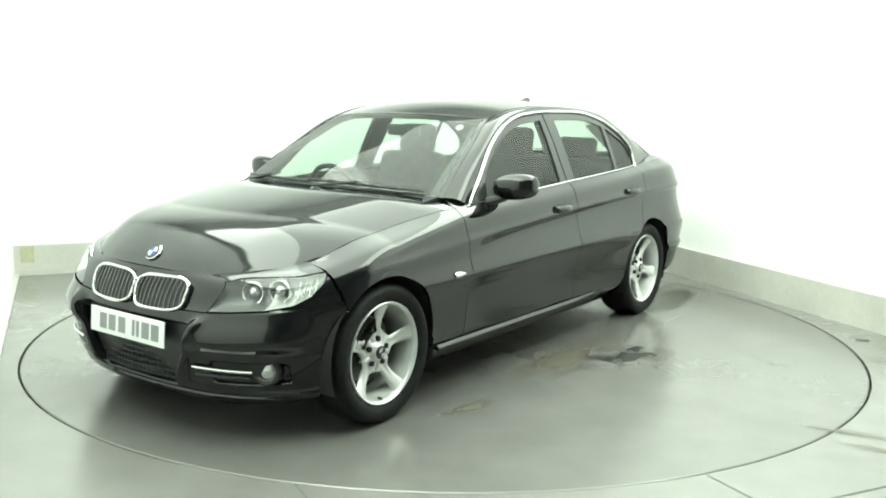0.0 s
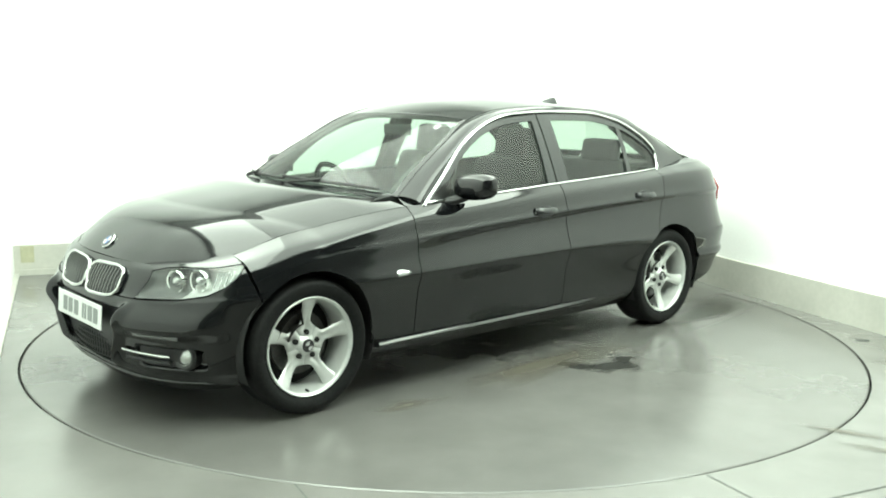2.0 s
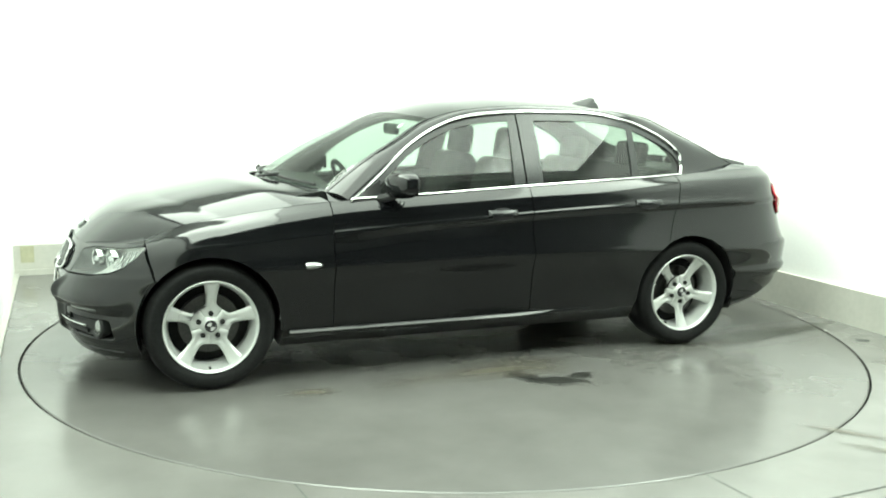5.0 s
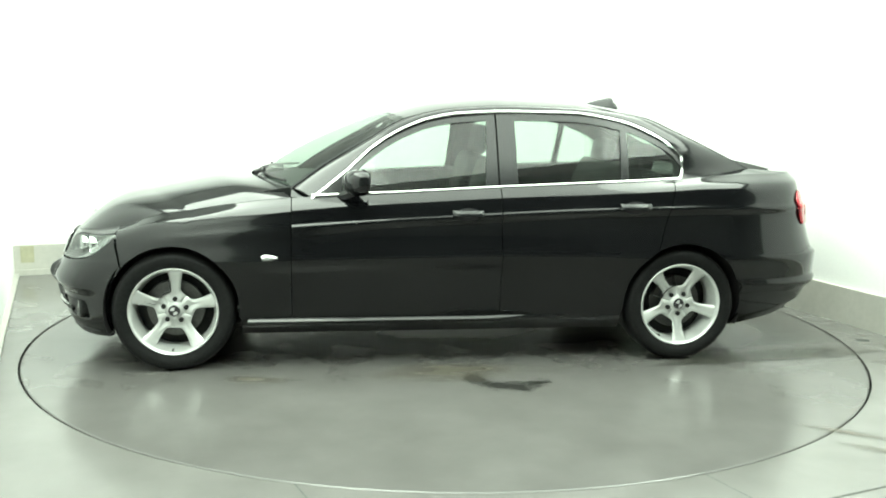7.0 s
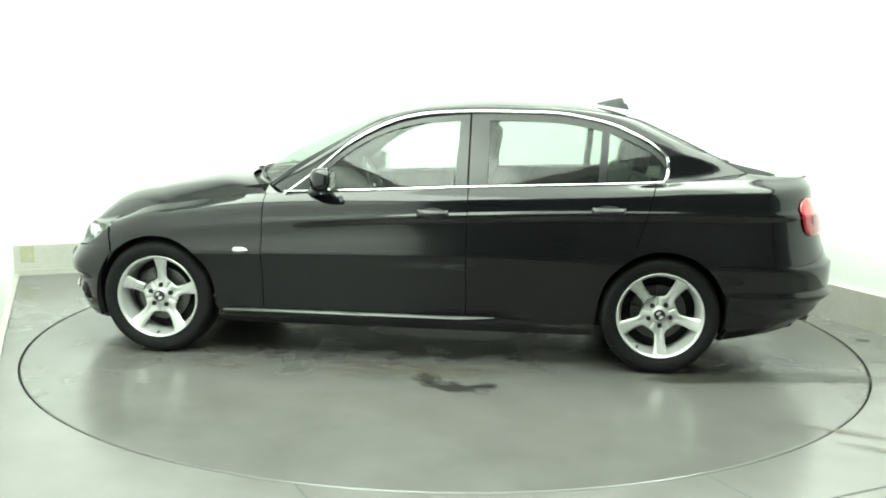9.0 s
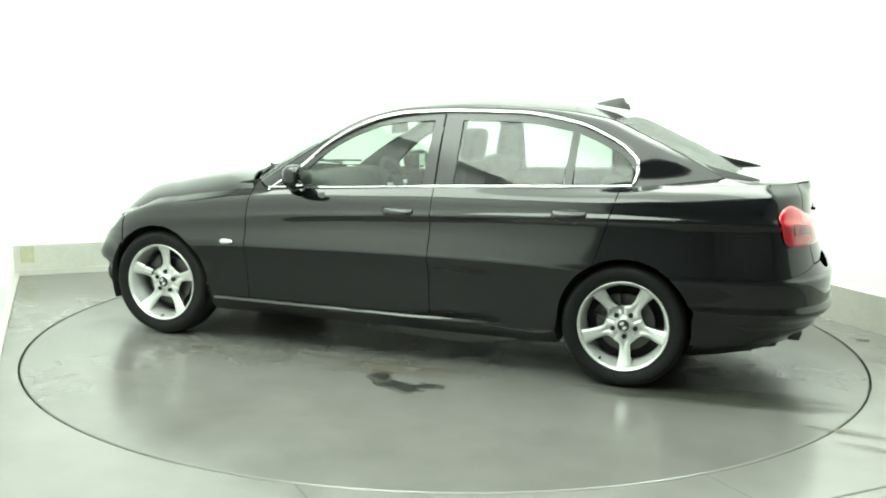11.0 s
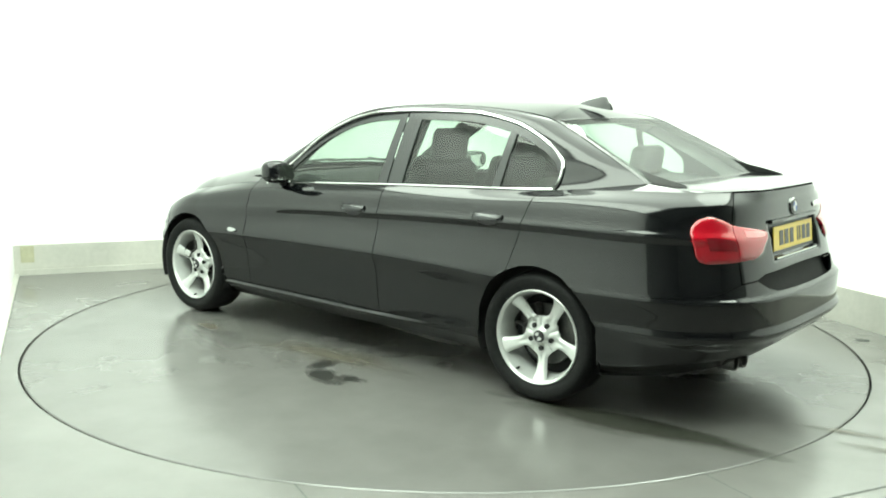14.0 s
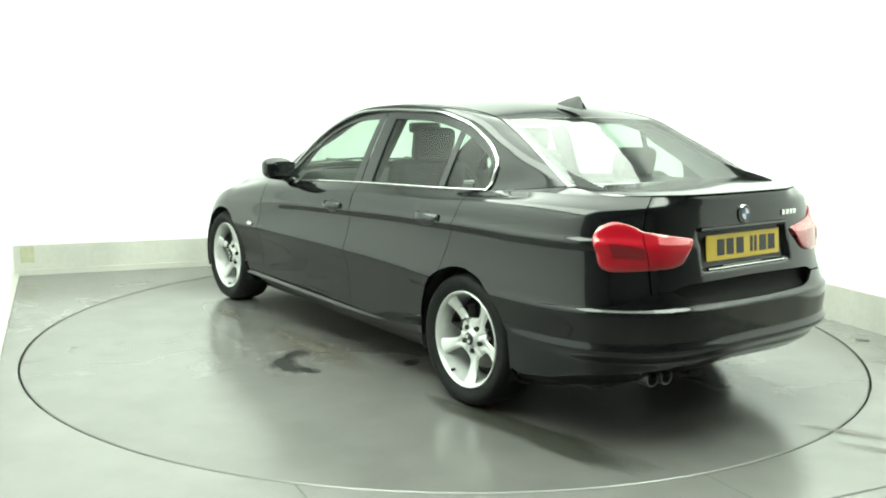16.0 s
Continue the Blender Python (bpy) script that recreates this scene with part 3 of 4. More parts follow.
wind_f = lambda u, v: wind(u, v) + Vector((.018, 0, .018)) * (math.sin(math.pi * u) * math.sin(math.pi * v))
pane, border = pane_of(wind_f, .02)
windscreen = part("windscreen", pane, SCREEN, car, "clear laminated windscreen", 60)
windscreen.visible_shadow = False
part("seal", border, SATIN, windscreen, "black windscreen border", 60)
back = coons(part_of(outer, uC, 1), sym(part_of(outer, uC, 1)), roof_r, deck_f)
back_f = lambda u, v: back(u, v) + Vector((-.004, 0, .004)) * (math.sin(math.pi * u) * math.sin(math.pi * v))
pane, border = pane_of(back_f, .025)
rear_window = part("rear_window", pane, SCREEN, car, "clear heated rear window", 60)
rear_window.visible_shadow = False
part("seal", border, SATIN, rear_window, "black rear window border", 60)

both("rear_pillar_lining", sheet(lambda u, v: outer(uC + (1 - uC) * (.02 + .93 * u)) + Vector((.03, -.01 - (.10 + .12 * u) * v, -.035 - .03 * v)), 16, 4), PILLAR, car, "dark lining inside the rear pillar")

# bonnet and boot deck
side_b = lambda u: top_line(.775 + u * .895)
front_b = lambda v: top_line(1.67 + v * 2 * (FRONT1 - 1.67))
cowl_b = lambda v: Vector((.775 + .25 * (1 - (2 * v - 1) ** 2), top_line(.775).y * (1 - 2 * v), top_line(.775).z + .075 * (1 - (2 * v - 1) ** 4)))
bonnet_c = coons(side_b, sym(side_b), cowl_b, front_b)


CROWN = cubic([(0, .075), (.2, .079), (.4, .077), (.6, .071), (.8, .055), (.93, .029), (1, 0)])


def bonnet_f(u, v):
    p = bonnet_c(u, v)
    t = abs(2 * v - 1)
    crown = (CROWN(u) - .075 * (1 - u)) * (1 - t ** 2.6)
    ridge_at = .84 - .42 * u
    flank = (t - ridge_at) / (1 - ridge_at)
    raised = .020 * (1 - clamp(.5 * (flank + math.sqrt(flank * flank + .004)))) * step(0, .22, u) * step(1.0, .72, u)
    return p + Vector((0, 0, crown + raised))


part("bonnet", sheet(bonnet_f, 60, 60, .012, flip=True), PAINT, car, "glossy black bonnet with two creases", 60)
deck_rear = lambda v: (lambda p: p + Vector((-.022 * step(.47, .33, abs(p.y)), 0, .001)))(top_line(-2.06 - v * 2 * (2.8 - 2.06)))
deck_c = coons(deck_side, sym(deck_side), deck_f, deck_rear)
part("boot_deck", sheet(lambda u, v: deck_c(u, v) + Vector((0, 0, .008 * math.sin(math.pi * v))), 24, 40, .003), PAINT, boot_lid, "flat top of the boot lid", 60)

# dark inner shell, floor pan and wheel wells
core = sheet(lambda u, v: (lambda a: shell(a, z_low(a) + .01 + (z_top(a) - z_low(a) - .02) * v))(1.0 - u * 2.0), 40, 8, 0, -.03)
both("inner_panel", core, DARK, car, "dark inner panel")
tailcore = sheet(lambda u, v: (lambda a: shell(a, .30 + (z_top(a) - .32) * v))(-1.78 - u * 2.04), 60, 8, 0, -.05)
part("inner_tail", tailcore, DARK, car, "dark inner panel")
nosecore = sheet(lambda u, v: (lambda a: shell(a, .24 + (z_top(a) - .26) * v))(3.45 - u * 1.7), 60, 8, 0, -.085)
part("inner_nose", nosecore, DARK, car, "dark inner panel")
part("underbody", block(-2.0, 1.7, -.62, .62, .19, .23, .01), DARK, car, "dark flat underbody")
for axle in (AXLE, -AXLE):
    for side in (1, -1):
        n = 20
        well = sheet(lambda u, v: Vector((axle + .352 * math.cos(math.pi * (1.12 - 1.24 * u)), side * (.865 - .3 * v), HUB_Z + .012 + .352 * math.sin(math.pi * (1.12 - 1.24 * u)))), 24, 3)
        cap = sheet(lambda u, v: Vector((axle + .352 * v * math.cos(math.pi * (1.12 - 1.24 * u)), side * .565, HUB_Z + .012 + .352 * v * math.sin(math.pi * (1.12 - 1.24 * u)))), 24, 2)
        part("wheel_well", joined(well, cap), DARK, car, "dark wheel arch liner")

# ---- side windows ----


def side_y(x, z):
    """The plane of the side glass."""
    zb = LINES_Z[-1](x)
    yb = cubic([(.7, .79), (.3, .797), (-.3, .80), (-.9, .785), (-1.38, .745)])(x)
    return yb - (z - zb) * .40 - (z - zb) ** 2 * .18


INNER_TOP = cubic([(p[0], p[2]) for p in INNER[:12]])


def window_piece(x0, x1, lo, hi, lift=0.0, nu=20, nv=10, lean0=0.0, lean1=0.0, rim=0.004):
    """A piece of the side glass plane from x0 to x1, between two height functions; lean: shift of an end at the top."""
    def f(u, v):
        x = x0 + (x1 - x0) * u + (lean0 * (1 - u) + lean1 * u) * v
        z0, z1 = lo(x), hi(x)
        z = z0 + (z1 - z0) * v
        return Vector((x, side_y(x, z) + lift, z))
    return sheet(f, nu, nv, rim, flip=False)


belt = lambda x: LINES_Z[-1](x) - .004
belt_g = lambda x: LINES_Z[-1](x) + .012
topz = lambda x: max(INNER_TOP(x) - .004, belt(x) + .0005)
topg = lambda x: max(INNER_TOP(x) - .050, belt_g(x) + .001)
for side in (0, 1):
    m = (lambda d: d) if side == 0 else mirrored
    fd, rd = doors_f[side], doors_r[side]
    p = part("window", m(window_piece(.60, -.27, belt_g, topg, -.008, lean1=-.02, nu=30)), SCREEN, fd, "clear front door glass", 60)
    p.visible_shadow = False
    p = part("window", m(window_piece(-.44, -1.03, belt_g, topg, -.008, lean1=-.02)), SCREEN, rd, "clear rear door glass", 60)
    p.visible_shadow = False
    p = part("quarter_window", m(window_piece(-1.075, -1.375, belt_g, topg, -.008, lean0=-.015, rim=0)), SCREEN, rd, "small fixed quarter glass", 60)
    p.visible_shadow = False
    part("window_frame", m(joined(window_piece(.66, -.335, topg, topz, 0, 30, 2), window_piece(-.265, -.335, belt, topg, .002, 3, 10, -.02, -.0))), SATIN, fd, "satin black window frame", 60)
    part("window_frame", m(joined(window_piece(-.345, -1.39, topg, topz, 0, 30, 2), window_piece(-.345, -.445, belt, topg, .002, 3, 10, 0, 0),
                                  window_piece(-1.03, -1.075, belt, topg, .002, 3, 10, -.02, -.015))), SATIN, rd, "satin black window frame", 60)
    chrome_top = lambda u: inner(u) + Vector((0, .006, 0))
    part("chrome_strip", m(tube(chrome_top, .0085, 90, 6)), CHROME, car, "bright chrome window surround")
    part("chrome_strip", m(tube(lambda u: Vector((.665 - u * 2.04, side_y(.665 - u * 2.04, LINES_Z[-1](.665 - u * 2.04)) + .012, LINES_Z[-1](.665 - u * 2.04) + .006)), .006, 60, 6)), CHROME, car, "thin chrome belt strip")


# ---- wheels ----
def make_wheel(centre, side, spin):
    w = new("wheel")
    w.parent = car
    w.matrix_local = pose(*centre) @ (pose(0, 0, 0) if side > 0 else pose(0, 0, 0, 0, 0, 180))
    tagged(w, "silver five-spoke alloy wheel with black tyre")
    R, W2 = .317, .112
    part("tyre", lathe([(.228, -W2 * .85), (.25, -W2), (.285, -W2 * 1.04), (R - .012, -W2 * .9), (R - .002, -W2 * .7), (R, -W2 * .3), (R, W2 * .3), (R - .002, W2 * .7),
                        (R - .012, W2 * .9), (.296, W2 * 1.02), (.285, W2 * 1.05), (.27, W2 * 1.05), (.25, W2 * 1.0), (.232, W2 * .88), (.226, W2 * .84)], 72), RUBBER, w, "black road tyre")
    part("rim", lathe([(.212, W2 * .66), (.214, W2 * .80), (.219, W2 * .90), (.2275, W2 * .95), (.231, W2 * .92), (.231, W2 * .78)], 72), ALLOY, w, "silver alloy rim lip")
    part("barrel", lathe([(.222, -W2 * .8), (.205, -W2 * .6), (.198, W2 * .2), (.212, W2 * .68)], 48), ALLOY, w, "silver inner rim barrel")
    # five grooved spokes that flare into the rim and run together round the hub
    for k in range(5):
        a0 = 2 * math.pi * k / 5 + radians(spin)

        def spoke(u, v):
            r = .040 + .180 * u
            if r > .112:
                half = .0265 + .0165 * ((r - .112) / .108) ** 2
            else:
                half = min(.0265 + .026 * ((.112 - r) / .030) ** 2, r * math.tan(math.pi / 5) + .001)
            t = 2 * v - 1
            groove = math.exp(-(t / .34) ** 2) * step(.62, .25, u) * step(.0, .2, u)
            face = .060 + .032 * u - .017 * math.sin(math.pi * u) - .011 * abs(t) ** 4 - .010 * groove
            tw = t * half
            return Vector((r * math.cos(a0) - tw * math.sin(a0), face, r * math.sin(a0) + tw * math.cos(a0)))
        part("spoke", sheet(spoke, 26, 14, .04, flip=True), ALLOY, w, smooth=50)
    part("valve", moved(lathe([(.0001, .012), (.005, .011), (.006, -.01)], 10), pose(.208 * math.cos(radians(spin + 180)), .082, .208 * math.sin(radians(spin + 180)))), INK, w, "small dark tyre valve")
    part("hub", lathe([(.0001, .075), (.030, .075), (.036, .070), (.040, .062), (.050, .056), (.054, .045), (.054, .0)], 40), ALLOY, w, "silver wheel hub")
    part("hub_badge", lathe([(.0001, .083), (.026, .082), (.030, .078), (.031, .07)], 32), INK, w, "round dark badge with plain fields")
    badge = [sheet(lambda u, v: Vector(((.004 + .017 * u) * math.cos(q + v * math.pi / 2), .0845, (.004 + .017 * u) * math.sin(q + v * math.pi / 2))), 2, 6, flip=True) for q in (0.2, math.pi + 0.2)]
    part("badge_field", joined(*badge), WHITE, w, "pale badge field", 0)
    for k in range(5):
        a = 2 * math.pi * k / 5 + radians(spin)
        part("wheel_bolt", moved(lathe([(.0001, .0655), (.010, .0655), (.0125, .064), (.0125, .05)], 12), pose(.060 * math.cos(a), 0, .060 * math.sin(a))), DARK, w, "recessed dark wheel bolt")
    part("brake_disc", lathe([(.06, .0), (.148, .0), (.150, -.01), (.148, -.02), (.06, -.02)], 48), STEEL, w, "worn steel brake disc")
    cal = sheet(lambda u, v: Vector(((.10 + .06 * v) * math.cos(.3 + u * 1.1), .018, (.10 + .06 * v) * math.sin(.3 + u * 1.1))), 8, 3, .05, flip=True)
    part("brake_caliper", cal, STEEL, w, "grey brake caliper")
    part("wheel_back", lathe([(.0001, -.06), (.20, -.06), (.21, -.05)], 32), DARK, w, "dark inside of the wheel", 0)
    return w


HUB_Y = .758
for x in (AXLE, -AXLE):
    for side in (1, -1):
        make_wheel((x, side * HUB_Y, HUB_Z), side, 93 if x > 0 else 122)


SOOT = material("sooty_steel", (0.10, 0.10, 0.095), 0.45, 0.8, grain=0.3, grain_scale=60)
SLAT = material("dark_chrome_slat", (0.2, 0.205, 0.2), 0.25, 0.9, stain=0.1)


# ---- front: lamps, grille, plate ----
nose = skin([(2.92, .552), (2.6, .548), (2.28, .552)], [(3.02, z_top(3.02) - .002), (2.6, z_top(2.6) - .002), (2.18, z_top(2.18) - .002)], 40, 12)
part("nose_panel", nose, PAINT, car, "black panel between the headlamps")


def lamp_edges(k=1):
    low = path2([(1.662, .708), (1.70, .668), (1.76, .628), (1.86, .592), (2.0, .573), (2.275, .557)])
    high = path2([(1.662, .713), (1.70, z_top(1.70) - .026), (1.80, z_top(1.80) - .026), (2.04, z_top(2.04) - .016), (2.10, z_top(2.10) - .016), (2.195, z_top(2.19) - .024)])
    return low, high


def lamp_surface(depth):
    low, high = lamp_edges()

    def f(u, v):
        (a0, z0), (a1, z1) = low(u), high(u)
        p = shell(a0 + (a1 - a0) * v, z0 + (z1 - z0) * v)
        edge = math.sin(math.pi * clamp(u)) ** .5 * math.sin(math.pi * clamp(v)) ** .5
        return p + Vector((-depth, -depth * .35, 0)) * edge
    return f


for side in (1, -1):
    m = (lambda d: d) if side > 0 else mirrored
    cover = part("headlamp", m(sheet(lamp_surface(-.004), 40, 12, .01, flip=True)), LENS, car, "clear headlamp with silver reflectors", 60)
    cover.visible_shadow = False
    deep = lamp_surface(.07)
    part("bezel", m(sheet(lambda u, v: deep(.58 + .42 * u, v), 20, 12, flip=True)), LAMP_DARK, cover, "dark grey inner lamp housing", 60)
    part("bezel", m(sheet(lambda u, v: deep(.58 * u, v), 30, 12, flip=True)), LAMP_GREY, cover, "silver-grey lamp housing", 60)
    hi = lamp_edges()[1]

    def brow_f(u, v):
        a, z = hi(u)
        return shell(a, z + .003 + (z_top(a) + .002 - z) * v)
    part("lamp_brow", m(sheet(brow_f, 40, 4, .006, flip=True)), PAINT, car, "black brow above the headlamp", 60)
    for a, z, r in ((2.08, .632, .046), (1.94, .640, .046)):
        c = shell(a, z) + Vector((-.035, -.02, 0))
        aim = Vector((1, .35, 0)).normalized()
        spin = aim.to_track_quat("X", "Z").to_matrix().to_4x4()
        ring = moved(lathe([(r * .86, -.03), (r, -.03), (r + .004, 0), (r + .002, .008), (r * .93, .006), (r * .88, -.01), (r * .6, -.03)], 32, "x"), Matrix.Translation(c) @ spin)
        part("lamp_ring", m(ring), CHROME, cover, "chrome lamp ring")
        ball = moved(lathe([(r * .60, -.03), (r * .58, -.015), (r * .45, .002), (r * .25, .012), (.0001, .015)], 24, "x"), Matrix.Translation(c) @ spin)
        part("projector", m(ball), LAMP_SILVER, cover, "glass projector lens")
        part("ring_well", m(moved(lathe([(r * .86, -.012), (r * .58, -.02)], 24, "x"), Matrix.Translation(c) @ spin)), INK, cover, "dark lamp well")
    for i in range(4):
        c0, c1 = shell(1.715 + i * .03, .690 - .004 * i) + Vector((-.012, -.012, 0)), shell(1.745 + i * .03, .625 - .004 * i) + Vector((-.012, -.012, 0))
        part("lamp_rib", m(tube(line(c0, c1), .003, 4, 6)), LAMP_SILVER, cover)

    # kidney grille: a rounded chrome frame with upright slats
    yc, zc, hw, hh = .166, .605, .155, .066

    def kidney(u, grow=0.0):
        a = 2 * math.pi * u
        c, s = math.cos(a), math.sin(a)
        p = 3.6
        ry = (abs(c) ** (2 / p)) * (1 if c >= 0 else -1) * (hw + grow)
        rz = (abs(s) ** (2 / p)) * (1 if s >= 0 else -1) * (hh + grow)
        y = yc + ry * (1 + .04 * rz / hh)
        z = zc + rz + .004 * ry / hw
        x = kid_x(y, z)
        return Vector((x, y, z))

    def kid_x(y, z):
        zs = [f(2.6) for f in LINES_Z]
        d = cubic(list(zip(zs, NOSE)))(z) - FRONT0
        w = cubic(list(zip(zs, [f(2.6) for f in LINES_Y])))(z)
        return FRONT0 + d * (1 - (abs(y) / w) ** N_FRONT) ** (1 / N_FRONT)

    frame_path = lambda u: kidney(u % 1.0) + Vector((.016, 0, 0))
    g = part("kidney_grille", m(tube(frame_path, .0075, 80, 8, closed=True)), CHROME, car, "chrome framed grille opening")
    back_plate = sheet(lambda u, v: kidney(u, 0).lerp(Vector((kid_x(yc, zc), yc, zc)), v) + Vector((.004, 0, 0)), 48, 6, flip=False)
    part("grille_back", m(back_plate), INK, g, "black grille depth", 0)
    for i in range(11):
        y = yc - hw * .86 + i * hw * 1.72 / 10
        k = abs((y - yc) / hw)
        half = hh * (1 - k ** 3.0) ** (1 / 3.0) * .94
        bar = spline([(kid_x(y, zc - half) + .014, y, zc - half), (kid_x(y, zc) + .019, y, zc), (kid_x(y, zc + half) + .013, y + .004, zc + half)])
        part("slat", m(tube(bar, .0034, 8, 6)), SLAT, g)
    # side intake bars and fog lamp
    lamp_at = shell(1.965, .318) + Vector((-.005, -.01, 0))
    spin = Vector((1, .45, 0)).to_track_quat("X", "Z").to_matrix().to_4x4()
    fog = part("fog_lamp", m(moved(lathe([(.0001, .002), (.022, .001), (.032, -.003), (.035, -.010), (.038, .004), (.042, .002), (.042, -.04)], 28, "x"), Matrix.Translation(lamp_at) @ spin)), LAMP_SILVER, car, "round clear fog lamp")
    part("fog_surround", m(moved(lathe([(.042, .0), (.054, .006), (.064, -.004), (.064, -.05)], 28, "x"), Matrix.Translation(lamp_at) @ spin)), TRIM, fog, "black fog lamp surround")
    bar = lambda u: shell(2.03 + u * .30, .318 + .004 * u) + Vector((.012, .004, 0))
    part("intake_bar", m(tube(bar, .007, 16, 8)), CHROME, car, "thin chrome bar in the side intake")
    part("intake_blade", m(tube(lambda u: shell(2.05 + u * .28, .285) + Vector((-.004, 0, 0)), .009, 16, 6)), TRIM, car, "black intake blade")

    # side repeater
    rep = sheet(lambda u, v: shell(.925 - .085 * u, .607 + (v - .5) * .030 * math.sin(math.pi * (.12 + .88 * u ** .7)) ** .6) + Vector((0, .004 + .004 * math.sin(math.pi * v), 0)), 14, 6, .006)
    part("side_repeater", m(rep), LAMP_SILVER, car, "small clear side indicator lamp")

    # door handles: dark cup and a bowed bar
    for x0, x1, z, door in ((-.075, -.245, .832, doors_f), (-1.0, -1.175, .868, doors_r)):
        d = door[0 if side > 0 else 1]
        cup = sheet(lambda u, v: shell(x0 + (x1 - x0) * (.15 + .7 * u), z - .004 + (v - .5) * .068 * (math.sin(math.pi * clamp(.1 + .8 * u)) ** .5)) + Vector((0, .0015, 0)), 14, 6)
        part("handle_cup", m(cup), INK, d, "dark recess behind the handle")
        bar = sheet(lambda u, v: shell(x0 + (x1 - x0) * u, z + .004 + .016 * math.sin(2 * math.pi * v)) + Vector((0, .004 + .026 * math.sin(math.pi * u) ** .45 + .009 * math.cos(2 * math.pi * v), 0)), 20, 10)
        part("door_handle", m(bar), SATIN, d, "glossy black pull handle")

    # mirror
    mc = Vector((.42, .925, .998))

    def housing(u, v):
        a, b = math.pi * (u - .5), 2 * math.pi * v
        k = math.cos(a)
        y = .108 * math.sin(a)
        box = (abs(math.cos(b)) ** 3 + abs(math.sin(b)) ** 3) ** (-1 / 3)
        x = .075 * abs(k) ** .5 * math.cos(b) * box * (1.0 if math.cos(b) > 0 else .6)
        z = .068 * abs(k) ** .5 * math.sin(b) * box
        return mc + Vector((x - .06 * (y / .115) * .4, y, z + .008 * y / .115))
    mirror = part("door_mirror", m(sheet(housing, 20, 20)), PAINT, doors_f[0 if side > 0 else 1], "rounded black mirror housing", 70)
    part("mirror_foot", m(tube(spline([(.52, .79, .915), (.48, .84, .930), (.44, .89, .955)]), .024, 10, 8)), TRIM, mirror, "black mirror foot")
    part("mirror_base", m(sheet(lambda u, v: Vector((.655 - .15 * u, .808 - .02 * v, .908 + .006 * u + v * (.10 * u + .004))), 6, 4, .01)), TRIM, doors_f[0 if side > 0 else 1], "black triangular mirror base", 0)
    part("mirror_glass", m(sheet(lambda u, v: mc + Vector((-.049, (.5 - u) * .17, (v - .5) * .085)), 4, 4, .004)), CHROME, mirror, "mirror glass")

    # tail lamp in two pieces, outer on the wing and inner on the boot lid
    t_low = spline([(-2.05, .835), (-2.058, .785), (-2.09, .760), (-2.14, .752), (-2.360, .756)])
    t_high = spline([(-2.05, .845), (-2.062, .90), (-2.105, .936), (-2.18, .950), (-2.27, .938), (-2.360, .912)])

    def tail(u, v):
        (a0, z0), (a1, z1) = t_low(u), t_high(u)
        p = shell(a0 + (a1 - a0) * v, z0 + (z1 - z0) * v)
        e = (math.sin(math.pi * clamp(v)) * math.sin(math.pi * min(u, .5))) ** .4 if 0 < u and 0 < v < 1 else 0
        return p + Vector((-.010, .012, 0)) * (.4 + e)
    tl = part("tail_lamp", m(sheet(tail, 40, 20, .02)), LAMP_RED, car, "red tail lamp with lighter bands", 60)
    band = lambda v0, v1, u0, u1: sheet(lambda u, v: tail(u0 + (u1 - u0) * u, v0 + (v1 - v0) * v) + Vector((-.002, .002, 0)), 24, 3, .003)
    part("lamp_band", m(band(.30, .58, .42, .98)), LAMP_DEEP, tl, "deep red lamp band", 60)
    t2_low, t2_high = spline([(-2.364, .757), (-2.48, .760), (-2.555, .775), (-2.60, .82)]), spline([(-2.364, .911), (-2.46, .898), (-2.56, .885), (-2.632, .872)])

    def tail2(u, v):
        (a0, z0), (a1, z1) = t2_low(u), t2_high(u)
        p = shell(a0 + (a1 - a0) * v, z0 + (z1 - z0) * v)
        return p + Vector((-.010, .010 - .006 * u, 0)) * (.4 + (math.sin(math.pi * v) ** .4 if 0 < v < 1 else 0))
    tl2 = part("tail_lamp", m(sheet(tail2, 20, 14, .02)), LAMP_RED, boot_lid, "inner red lamp on the boot lid", 60)
    part("lamp_band", m(sheet(lambda u, v: tail2(.30 + .62 * u, .72 + .20 * v) + Vector((-.002, 0, 0)), 12, 3, .003)), LAMP_PINK, tl2, "pale red reversing lamp", 60)

# exhaust pipe, on one side alone
pipe = moved(lathe([(.026, .10), (.028, .0), (.034, -.002), (.036, .01), (.036, .12)], 28, "x"), pose(-2.235, .44, .285))
part("exhaust_pipe", pipe, SOOT, car, "short steel exhaust tip")
pipe2 = moved(lathe([(.026, .10), (.028, .0), (.034, -.002), (.036, .01), (.036, .12)], 28, "x"), pose(-2.225, .515, .285))
part("exhaust_pipe", pipe2, SOOT, car, "short steel exhaust tip")
part("silencer", block(-2.12, -1.75, .30, .68, .235, .35, .03), DARK, car, "dark silencer box")

# dark depth of the lower mouth and of the side intakes
mouth_y = lambda z: .25 + (z - .21) * .47
part("mouth_panel", sheet(lambda u, v: (lambda y, z: Vector((kid_x(y, z) - .026, y, z)))(mouth_y(.218 + .27 * v) * (2 * u - 1), .218 + .27 * v), 24, 6), INK, front_bumper, "dark lower air intake", 60)
for side in (1, -1):
    m = (lambda d: d) if side > 0 else mirrored
    part("intake_panel", m(sheet(lambda u, v: shell(1.93 + .38 * u, .262 + .085 * v) + Vector((-.012, -.004, 0)), 14, 3, flip=True)), INK, front_bumper, "dark side air intake", 60)

